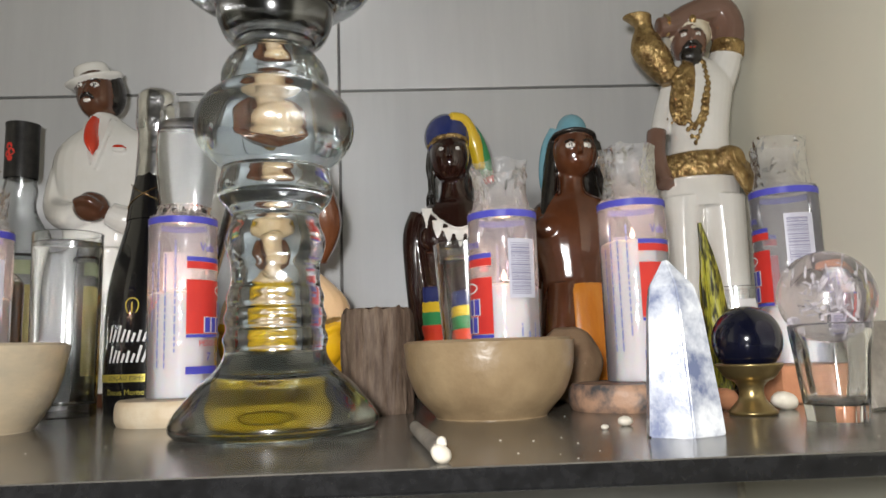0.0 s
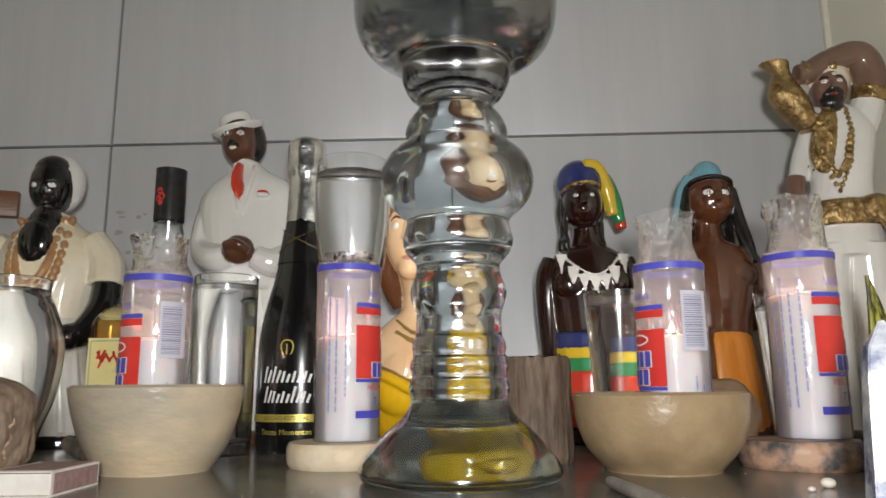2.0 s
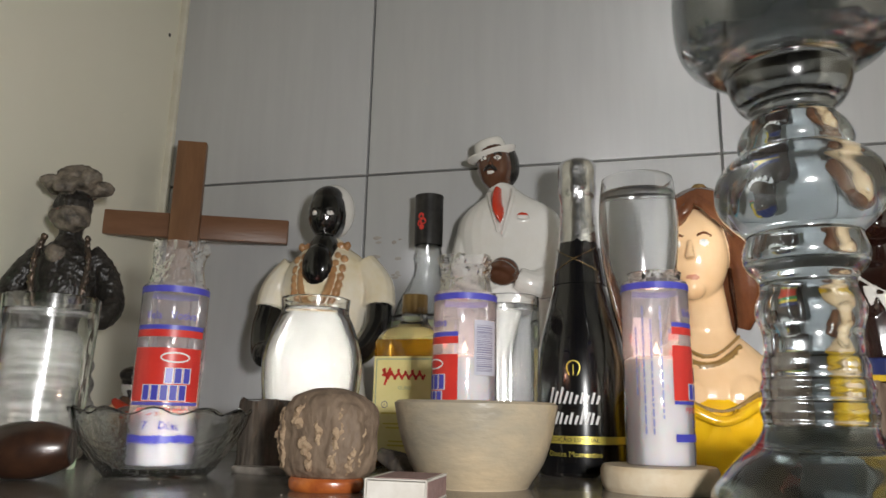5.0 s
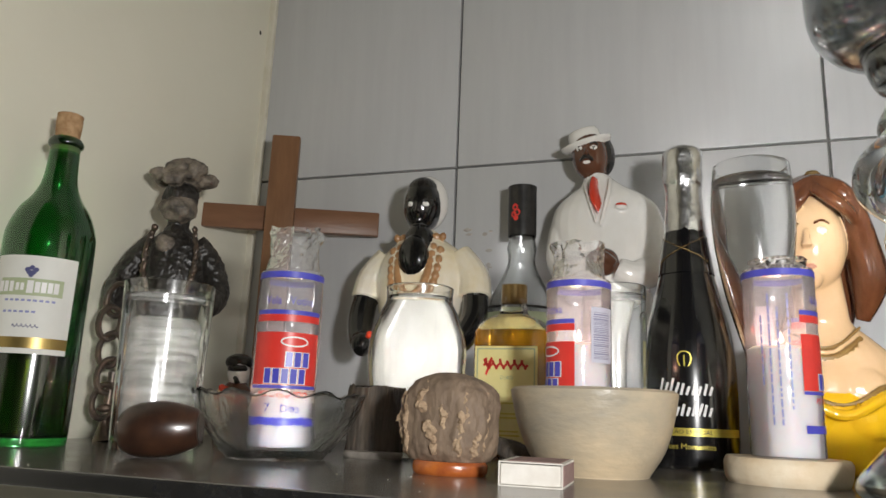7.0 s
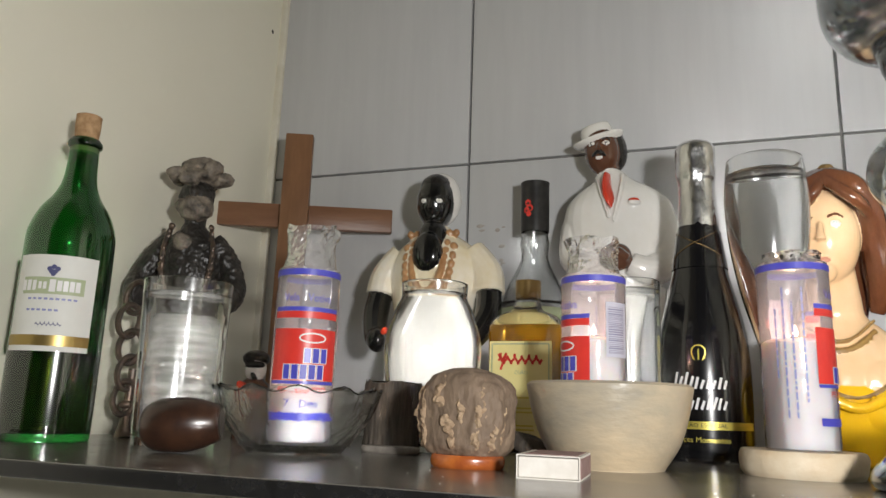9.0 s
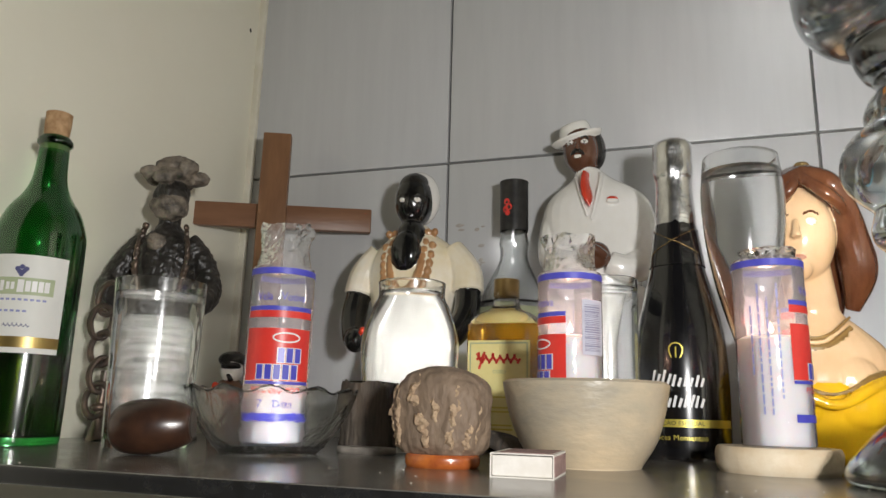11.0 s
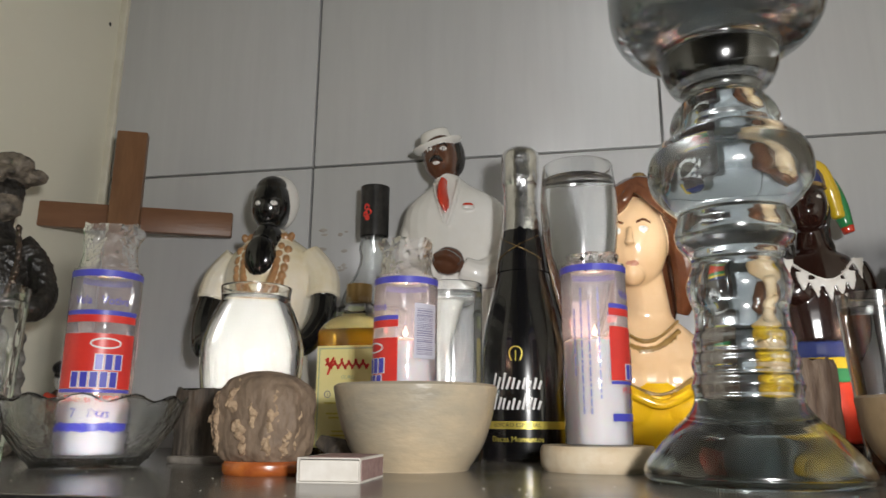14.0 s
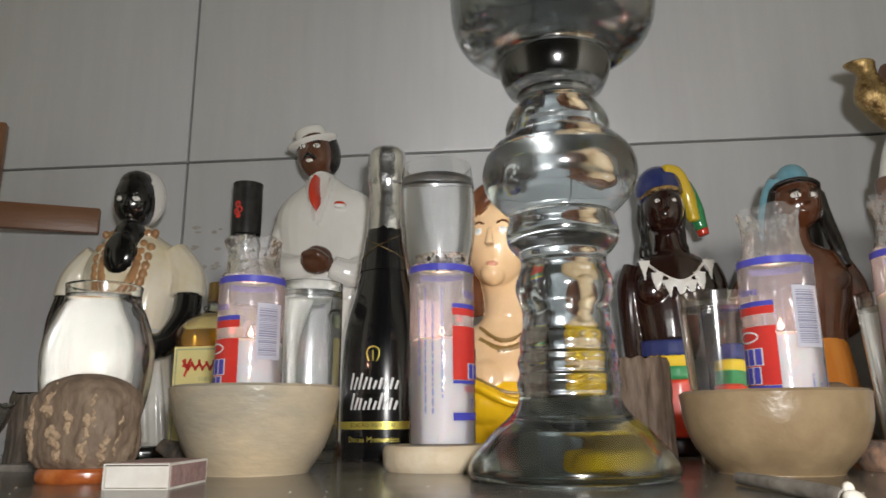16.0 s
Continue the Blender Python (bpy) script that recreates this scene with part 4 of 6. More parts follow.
# ---- drinking glasses ----
def tumbler(name, x, y, r0, r1, h, level, label, wall=0.0016, floor=0.006, facets=0, bulge=(), liquid="water"):
    top = thing(name, x, y, 0, label, "glass", "drinking glasses")
    mid = list(bulge) or [(r0 + (r1 - r0) * 0.5, h * 0.5)]
    outer = rounded([(r0 * 0.95, 0), (r0, 0.0015), *mid, (r1, h)], 5)
    glass, liquid_form = filled(outer, wall, floor, level) if level else (vessel([(0, 0), *outer], wall, floor), None)
    bm = lathe(glass, 60 if not facets else facets * 6)
    if facets:
        for v in bm.verts:
            if math.hypot(v.co.x, v.co.y) > r0 * 0.9 and v.co.z < h * 0.8:
                a = math.atan2(v.co.y, v.co.x) * facets / (2 * math.pi)
                k = 1 - 0.05 * abs(math.cos(a * math.pi))
                v.co.x, v.co.y = v.co.x * k, v.co.y * k
    clear(part("glass", bm, M["glass"], top, "clear glass body", True, 50))
    if level:
        clear(part("water", lathe(liquid_form, 60), M[liquid], top, "clear still water"))
    return top


tumbler("water_glass", -0.602, 0.648, 0.031, 0.035, 0.128, 0.117, "straight water glass nearly full, before the dark clay figure")
tumbler("water_glass", -0.423, 0.745, 0.024, 0.029, 0.139, 0.13, "round-bellied water glass full to the neck", bulge=((0.029, 0.02), (0.0372, 0.045), (0.0412, 0.075), (0.0402, 0.095), (0.033, 0.117), (0.0285, 0.127)))
tumbler("water_glass", -0.264, 0.785, 0.0245, 0.0262, 0.144, 0.136, "tall straight water glass beside the dark bottle", floor=0.01)
tumbler("water_glass", 0.055, 0.76, 0.0175, 0.0265, 0.123, 0.112, "flared water glass before the dark brown statue")
tumbler("water_glass", 0.192, 0.772, 0.0175, 0.0265, 0.123, 0.112, "flared water glass before the brown statue with blue headband")
tumbler("thick_tumbler", 0.2315, 0.576, 0.0155, 0.0205, 0.049, 0, "thick fluted shot glass carrying a crystal ball", wall=0.0032, floor=0.008, facets=10)
tumbler("glass_jar", 0.2725, 0.775, 0.021, 0.0225, 0.084, 0.066, "clear glass jar with white label beside candle", floor=0.006)


def jar_label():
    holder = [o for o in scene.objects if o.name.startswith("glass_jar")][0]
    part("jar_label", patch(0.0233, -20, 75, 0.058, 0.074), M["white_ink"], holder, "blank white paper label")


jar_label()


def stem_glass(x, y):
    top = thing("stem_glass", x, y, 0, "tall tulip stem glass filled with clear water", "glass", "drinking glasses")
    outer = rounded([(0.021, 0.0), (0.022, 0.0012), (0.012, 0.004), (0.0042, 0.012), (0.0036, 0.03), (0.0042, 0.06), (0.007, 0.075), (0.014, 0.098), (0.0225, 0.13), (0.0285, 0.165), (0.0308, 0.195), (0.0302, 0.215), (0.0282, 0.235)], 4)
    glass, water = filled(outer, 0.0013, 0.084, 0.222)
    clear(part("glass", lathe(glass, 64), M["glass"], top, "clear glass bowl, stem and foot", True, 60))
    clear(part("water", lathe(water, 60), M["water"], top, "clear still water"))
    return top


stem_glass(-0.155, 0.762)


# ---- bottles ----
def bottle_shell(outer, wall, floor):
    return vessel([(0, outer[0][1]), *outer], wall, floor)


def wine_bottle(x, y):
    top = thing("wine_bottle", x, y, 0, "green glass wine bottle with white label, part full, recorked", "bottle", "bottles")
    outer = rounded([(0.031, 0.0), (0.0328, 0.003), (0.0332, 0.03), (0.0332, 0.09), (0.0332, 0.15), (0.032, 0.166), (0.0262, 0.182), (0.0178, 0.195), (0.0128, 0.21), (0.0114, 0.236), (0.0114, 0.245)], 4)
    glass, wine = filled(outer, 0.0022, 0.006, 0.066)
    clear(part("bottle", lathe(glass, 64), M["green_glass"], top, "green glass body and neck"))
    part("lip", lathe(rounded([(0.0115, 0.2375), (0.0133, 0.239), (0.0133, 0.2425), (0.0115, 0.244)], 3), 40), M["green_glass"], top, "thick glass lip ring")
    clear(part("wine", lathe(wine, 48), M["wine"], top, "pale wine filling the lower part"))
    part("cork", lathe(rounded([(0, 0.232), (0.0090, 0.232), (0.0092, 0.245), (0.01, 0.255), (0.01, 0.264), (0.0093, 0.2665), (0, 0.267)], 3), 28), M["cork"], top, "tan cork standing out of the neck")
    R, f = 0.0335, 38
    lab = part("front_label", patch(R, f - 62, f + 50, 0.0665, 0.14), M["paper"], top, "white paper front label")
    part("label_band", patch(R + 0.0003, f - 62, f + 50, 0.0705, 0.0785), M["brass_band"], lab, "gold band")
    part("label_box", patch(R + 0.0003, f - 45, f + 34, 0.1095, 0.1225), M["green_ink"], lab, "pale green box with plain bars")
    bm = bmesh.new()
    for k, (u, w, h) in enumerate(((-0.022, 0.0035, 3), (-0.0175, 0.0035, 3), (-0.013, 0.003, 3), (-0.0085, 0.0025, 2), (-0.005, 0.0025, 2), (0.0005, 0.0045, 3.4), (0.0055, 0.0035, 3), (0.0098, 0.0035, 3), (0.0142, 0.0035, 3), (0.0184, 0.0035, 3))):
        strokes([[(u - 0.001, -h * 0.001), (u - 0.001, h * 0.001)]], w, bm)
    part("label_bars", wrap(bm, R + 0.0006, f - 4, 0.116), M["white_ink"], lab, "row of plain pale bars", False)
    bm = strokes([squiggle(0.018, 0.004, 6, 4)], 0.0005)
    part("signature", wrap(bm, R + 0.0004, f - 4, 0.0865), M["dark_ink"], lab, "thin dark pen mark", False)
    bm = bmesh.new()
    for row, n in ((0.105, 9), (0.0965, 6)):
        for k in range(n):
            patch(R + 0.0004, f - 34 + k * 7.0, f - 29.5 + k * 7.0, row, row + 0.0016, bm)
    part("small_print", bm, M["pale_ink"], lab, "rows of small printed bars", False)
    bm = bmesh.new()
    for u, v in ((-0.003, 0.0), (0.0, 0.0015), (0.003, 0.0), (-0.0015, -0.002), (0.0015, -0.002), (0.0, -0.004)):
        bmesh.ops.create_circle(bm, cap_ends=True, segments=10, radius=0.0019, matrix=Matrix.Translation((u, v, 0)))
    part("grape_mark", wrap(bm, R + 0.0004, f - 6, 0.129), M["dark_ink"], lab, "small dark fruit mark", False)
    return top


wine_bottle(-0.69, 0.606)


def sparkling_bottle(x, y):
    top = thing("sparkling_wine_bottle", x, y, 0, "black sparkling wine bottle with silver foil neck", "bottle", "bottles")
    outer = rounded([(0, 0.0), (0.034, 0.0), (0.0365, 0.003), (0.0372, 0.03), (0.037, 0.075), (0.0345, 0.105), (0.028, 0.135), (0.0215, 0.162), (0.0178, 0.19), (0.0166, 0.2)], 4)
    part("bottle", lathe(outer, 64), M["black_glass"], top, "glossy black glass body")
    bm = lathe(rounded([(0.0172, 0.186), (0.017, 0.2), (0.0158, 0.22), (0.0155, 0.234), (0.0165, 0.24), (0.0172, 0.246), (0.0168, 0.254), (0.0172, 0.262), (0.016, 0.2705), (0.009, 0.2748), (0, 0.2752)], 4), 64)
    for v in bm.verts:
        k = 1 + 0.03 * noise.noise(Vector((v.co.x * 160, v.co.y * 160, v.co.z * 60))) * (1.4 if v.co.z > 0.235 else 0.4)
        v.co.x, v.co.y = v.co.x * k, v.co.y * k
    part("foil", bm, M["foil"], top, "crinkled silver foil")
    # black collar cut in a point, crossed by fine gold lines
    bm = bmesh.new()
    n, rows = 48, []
    for z_of in (lambda a: 0.158, lambda a: 0.198 - 0.010 * abs(math.sin(a * 1.5))):
        ring = []
        for k in range(n):
            a = 2 * math.pi * k / n
            z = z_of(a)
            r = float(np.interp(z, [p[1] for p in outer], [p[0] for p in outer])) + 0.0009
            ring.append(bm.verts.new((r * math.sin(a), -r * math.cos(a), z)))
        rows.append(ring)
    for k in range(n):
        bm.faces.new((rows[0][k], rows[0][(k + 1) % n], rows[1][(k + 1) % n], rows[1][k]))
    part("collar", bm, M["black_glass"], top, "glossy black collar")
    sc = Sculpt()
    for s in (-1, 1):
        pts = []
        for k in range(9):
            u = k / 8
            z, a = 0.168 + 0.022 * u, radians(-8 + s * (u - 0.5) * 120)
            r = float(np.interp(z, [p[1] for p in outer], [p[0] for p in outer])) + 0.0017
            pts.append((r * math.sin(a), -r * math.cos(a), z))
        sc.tube("gold", pts, 0.00035, 6, 2)
    part("gold_lines", sc.bm, [M["gold"]], top, "two thin crossed gold lines")
    part("lettering", wrap(words("EDIÇÃO", 0.0035, 0.011), 0.0192, -4, 0.1845), M["pale_ink"], top, "tiny pale printed word", False)
    part("lettering", wrap(words("ESPECIAL", 0.0035, 0.013), 0.0195, -4, 0.1808), M["pale_ink"], top, "tiny pale printed word", False)
    R, f = 0.0376, -6
    loop = [(0.005 * math.sin(t * math.pi / 10) * (1 - 0.35 * math.cos(t * math.pi / 10)), 0.0075 * -math.cos(t * math.pi / 10)) for t in range(3, 18)]
    part("crest", wrap(strokes([loop, [(0, -0.004), (0, 0.004)]], 0.0011), R - 0.0008, f, 0.0835), M["gold_ink"], top, "small gold drop crest", False)
    # white italic marks that spell nothing, in the maker's place
    for zz, w, tall in ((0.0615, 0.044, (0, 1)), (0.0455, 0.042, (0, 3))):
        lines = []
        for k in range(5):
            u, rise = (k - 2) * w / 5, 0.0118 if k in tall else 0.0078
            for side in (-0.002, 0.0022):
                lines.append([(u + side - 0.001, -0.0042), (u + side - 0.001 + 0.25 * rise, rise * (1 if side < 0 else 0.72) - 0.0042)])
        for line in lines:
            part("stroke", wrap(strokes([line], 0.0021), R, f, zz), M["white_ink"], top, "", False)
    part("gold_band", patch(R + 0.0002, f - 75, f + 75, 0.0255, 0.0315), M["gold_ink"], top, "gold printed band")
    part("lettering", wrap(words("EDIÇÃO ESPECIAL", 0.0045, 0.04), R + 0.0005, f, 0.0285), M["black_cap"], top, "small black printed words on the band", False)
    part("lettering", wrap(words("Doces Momentos", 0.0062, 0.044), R, f, 0.0175), M["gold_ink"], top, "small gold printed words", False)
    return top


sparkling_bottle(-0.206, 0.815)


def flask_bottle(x, y):
    """The flat-shouldered bottle of gold spirit with the yellow label."""
    top = thing("spirit_bottle", x, y, 0, "flat clear bottle of gold cane spirit, yellow label", "bottle", "bottles", -4)

    def shell(k, z0, neck):
        sc = Sculpt()
        rings = [(0, 0, z0, 0.034 * k, 0.021 * k), (0, 0, z0 + 0.004, 0.0355 * k, 0.0225 * k), (0, 0, 0.06, 0.0355 * k, 0.0225 * k), (0, 0, 0.104, 0.0355 * k, 0.0225 * k), (0, 0, 0.113, 0.034 * k, 0.0215 * k), (0, 0, 0.1215, 0.026 * k, 0.018 * k), (0, 0, 0.126, 0.0155 * k, 0.0135 * k)]
        if neck:
            rings += [(0, 0, 0.131, 0.0115, 0.0115), (0, 0, 0.142, 0.0112, 0.0112)]
        return sc.loft("glass", rings, 44, 4, 0.62).bm
    bm = shell(1, 0, True)
    clear(part("bottle", bm, M["glass"], top, "clear glass body and neck", True, 60))
    liq = Sculpt()
    liq.loft("glass", [(0, 0, 0.003, 0.033, 0.0205), (0, 0, 0.007, 0.0345, 0.0217), (0, 0, 0.06, 0.0347, 0.0218), (0, 0, 0.104, 0.0346, 0.0217), (0, 0, 0.1115, 0.0335, 0.0208)], 44, 3, 0.62)
    clear(part("liquor", liq.bm, M["gold_liquor"], top, "golden liquor nearly to the shoulder", True, 60))
    part("cap", lathe(rounded([(0, 0.1545), (0.0105, 0.1545), (0.0118, 0.153), (0.0118, 0.139), (0.0112, 0.138)], 3)[::-1], 30), M["brown_cap"], top, "bronze screw cap")
    f = -0.0229
    bm = slab(-0.029, 0.029, f - 0.0004, f, 0.008, 0.096, 0.0)
    lab = part("front_label", bm, M["yellow_label"], top, "pale yellow paper label", False)

    def flat(b, x0, z0):
        for v in b.verts:
            v.co = (x0 + v.co.x, f - 0.0008, z0 + v.co.y)
        return b
    lines = [squiggle(0.04, 0.012, 6, 11)]
    lines.append([(-0.02, 0.005), (-0.017, -0.001), (-0.013, 0.006), (-0.018, -0.008)])
    part("mark", flat(strokes(lines, 0.0021), 0, 0.079), M["red_ink"], lab, "red script mark", False)
    part("lettering", flat(words("OURO", 0.0048, 0.012), 0.001, 0.068), M["green_ink"], lab, "small printed word", False)
    edge = [(-0.0265, 0.0105), (0.0265, 0.0105), (0.0265, 0.0935), (-0.0265, 0.0935), (-0.0265, 0.0105)]
    part("border", flat(strokes([edge], 0.0011), 0, 0), M["green_ink"], lab, "thin green printed border", False)
    ring = [(0.0028 * math.cos(t * math.pi / 8), 0.0028 * math.sin(t * math.pi / 8)) for t in range(17)]
    part("seal_mark", flat(strokes([ring, [(0, -0.001), (0, 0.001)]], 0.0006), -0.0175, 0.0535), M["dark_ink"], lab, "small ring seal mark", False)
    bm = bmesh.new()
    for k, (z0, w) in enumerate(((0.046, 0.04), (0.037, 0.036), (0.0335, 0.03), (0.022, 0.024), (0.0185, 0.026))):
        strokes([[(-w / 2, z0), (w / 2, z0)]], 0.0013, bm)
    part("small_print", flat(bm, 0, 0), M["gold_ink"], lab, "rows of small printed bars", False)
    return top


flask_bottle(-0.359, 0.826)


def clear_spirit_bottle(x, y):
    top = thing("spirit_bottle", x, y, 0, "round clear spirit bottle with black cap, almost empty", "bottle", "bottles")
    outer = rounded([(0.033, 0.0), (0.035, 0.003), (0.035, 0.06), (0.035, 0.125), (0.034, 0.145), (0.029, 0.162), (0.0205, 0.178), (0.0155, 0.19), (0.0145, 0.2), (0.0158, 0.209), (0.0145, 0.216), (0.0128, 0.226)], 4)
    clear(part("bottle", lathe(bottle_shell(outer, 0.0022, 0.006), 56), M["hammered_glass"], top, "clear hammered glass body and neck"))
    cap = part("cap", lathe(rounded([(0.0148, 0.224), (0.0152, 0.225), (0.0152, 0.2725), (0.0142, 0.2755), (0, 0.276)], 2), 40), M["black_cap"], top, "black plastic cap")
    bm = bmesh.new()
    for a, z, r in ((-38, 0.252, 0.0036), (-30, 0.246, 0.004), (-44, 0.244, 0.0035), (-34, 0.2395, 0.003)):
        c = bmesh.new()
        bmesh.ops.create_circle(c, cap_ends=True, segments=10, radius=r)
        wrap(c, 0.0155, a + 20, z)
        me = bpy.data.meshes.new("tmp")
        c.to_mesh(me)
        bm.from_mesh(me)
        c.free()
        bpy.data.meshes.remove(me)
    part("cap_mark", bm, M["red_ink"], cap, "red printed leaf mark", False)
    cord = Sculpt()
    cord.tube("black_cap", [(0.0362 * math.cos(t * math.pi / 12), 0.0362 * math.sin(t * math.pi / 12), 0.143) for t in range(25)], 0.0013, 8, 3)
    part("cord", cord.bm, M["black_cap"], top, "thin black cord round the shoulder")
    part("neck_label", patch(0.0356, -70, 70, 0.125, 0.138), M["green_ink"], top, "narrow green paper band")
    part("front_label", patch(0.0356, -70, 70, 0.03, 0.115), M["yellow_label"], top, "yellow paper label")
    return top


clear_spirit_bottle(-0.371, 0.908)


# ---- the wooden cross ----
def wooden_cross(x, y):
    top = thing("wooden_cross", x, y, 0, "plain reddish-brown wooden cross standing against the corner", "cross", "", 24)
    part("post", slab(-0.0165, 0.0165, -0.007, 0.007, 0, 0.352, 0.0018), M["crosswood_v"], top, "upright wooden post")
    bm = slab(-0.092, 0.116, 0.0072, 0.019, 0.238, 0.267, 0.0018)
    part("crossbar", bm, M["crosswood"], top, "wooden crossbar")
    return top


wooden_cross(-0.656, 0.885)


# ---- painted figures ----
def man_in_white(x, y):
    s = Sculpt()
    s.loft("skin_dark", [(0.016, 0, 0, 0.03, 0.026), (0.016, 0, 0.006, 0.03, 0.026), (0.016, 0, 0.012, 0.027, 0.022)])
    for d in (-1, 1):
        s.loft("white_paint", [(0.018 + d * 0.012, 0, 0.01, 0.012, 0.018), (0.02 + d * 0.011, 0, 0.1, 0.0115, 0.018), (0.013 + d * 0.013, 0, 0.158, 0.02, 0.021)])
    s.loft("white_paint", [(0.003, 0, 0.148, 0.036, 0.027), (0, 0, 0.153, 0.041, 0.03), (0, 0, 0.168, 0.044, 0.031), (0, 0.001, 0.2, 0.051, 0.033), (0, 0.002, 0.226, 0.056, 0.031), (0, 0.002, 0.245, 0.0535, 0.028), (-0.001, 0.002, 0.259, 0.042, 0.0235), (-0.004, 0.002, 0.272, 0.022, 0.018), (-0.008, 0.0, 0.283, 0.0125, 0.013)])
    s.tube("white_paint", [(-0.036, 0.004, 0.244), (-0.0425, 0.002, 0.222), (-0.043, -0.006, 0.19), (-0.025, -0.027, 0.178), (-0.008, -0.035, 0.18)], [0.014, 0.0165, 0.0165, 0.0135, 0.011])
    s.tube("white_paint", [(0.036, 0.004, 0.244), (0.044, 0.002, 0.222), (0.047, -0.006, 0.186), (0.032, -0.026, 0.172), (0.014, -0.034, 0.178)], [0.014, 0.0165, 0.017, 0.0145, 0.011])
    s.ball("skin_dark", (0.001, -0.042, 0.183), (0.0155, 0.011, 0.0145), rough=0.05)
    s.tube("skin_dark", [(-0.01, -0.047, 0.186), (0.002, -0.053, 0.187), (0.012, -0.047, 0.18)], 0.005)
    # collar, lapels, tie, pocket
    s.tube("white_paint", [(-0.02, -0.011, 0.274), (-0.014, -0.026, 0.255), (-0.006, -0.032, 0.225)], [0.003, 0.003, 0.002], flat=0.4)
    s.tube("white_paint", [(0.007, -0.012, 0.276), (0.006, -0.027, 0.255), (-0.002, -0.032, 0.222)], [0.003, 0.003, 0.002], flat=0.4)
    s.tube("red", [(-0.009, -0.017, 0.277), (-0.0085, -0.0262, 0.262), (-0.006, -0.0315, 0.247), (-0.003, -0.0335, 0.234)], [0.0035, 0.006, 0.0068, 0.001], flat=0.5)
    s.ball("red", (0.0185, -0.0275, 0.2435), (0.0062, 0.0025, 0.0026), (0, 0, 18), 12)
    s.ball("white_paint", (0.0185, -0.028, 0.2405), (0.007, 0.0025, 0.0022), (0, 0, 18), 12)
    s.tube("skin_dark", [(-0.008, 0, 0.275), (-0.013, -0.002, 0.296)], [0.012, 0.0125])
    c, r = (-0.015, -0.004, 0.305), (0.0185, 0.019, 0.0265)
    s.ball("skin_dark", c, r, (0, -6, 0), 28)
    s.ball("hair_black", (-0.005, 0.005, 0.308), (0.0155, 0.016, 0.024), (0, -6, 0), 20)
    s.ball("skin_dark", (0.0025, -0.003, 0.303), (0.003, 0.005, 0.007), (0, 0, 20), 10)
    s.face(c, r, -4, 0.115, lip="eye", skin="skin_dark")
    s.tube("hair_black", [(-0.0235, -0.0205, 0.2945), (-0.0165, -0.0245, 0.2985), (-0.0095, -0.0212, 0.2945)], [0.0008, 0.002, 0.0008], 8, 4)
    # hat: brim and pinched crown, tipped back
    m = pose(-0.0185, 0.001, 0.3185, 12, -15, 0) @ Matrix.Diagonal((0.93, 0.93, 0.95, 1))
    hat = lathe(rounded([(0.0, -0.002), (0.012, -0.002), (0.0225, -0.0032), (0.0285, 0.0008), (0.0298, 0.0042), (0.0275, 0.004), (0.0205, 0.0022), (0.0185, 0.005), (0.018, 0.0125), (0.0155, 0.0185), (0.008, 0.0192), (0, 0.017)], 3), 36)
    bmesh.ops.transform(hat, matrix=m, verts=hat.verts)
    me = bpy.data.meshes.new("tmp")
    i = s.index("white_paint")
    for f in hat.faces:
        f.material_index = i
    hat.to_mesh(me)
    s.bm.from_mesh(me)
    bpy.data.meshes.remove(me)
    hat.free()
    return s.cast().place("man_statue", x, y, 0, "glazed figure in white suit, red tie and white hat")


man_in_white(-0.283, 0.905)


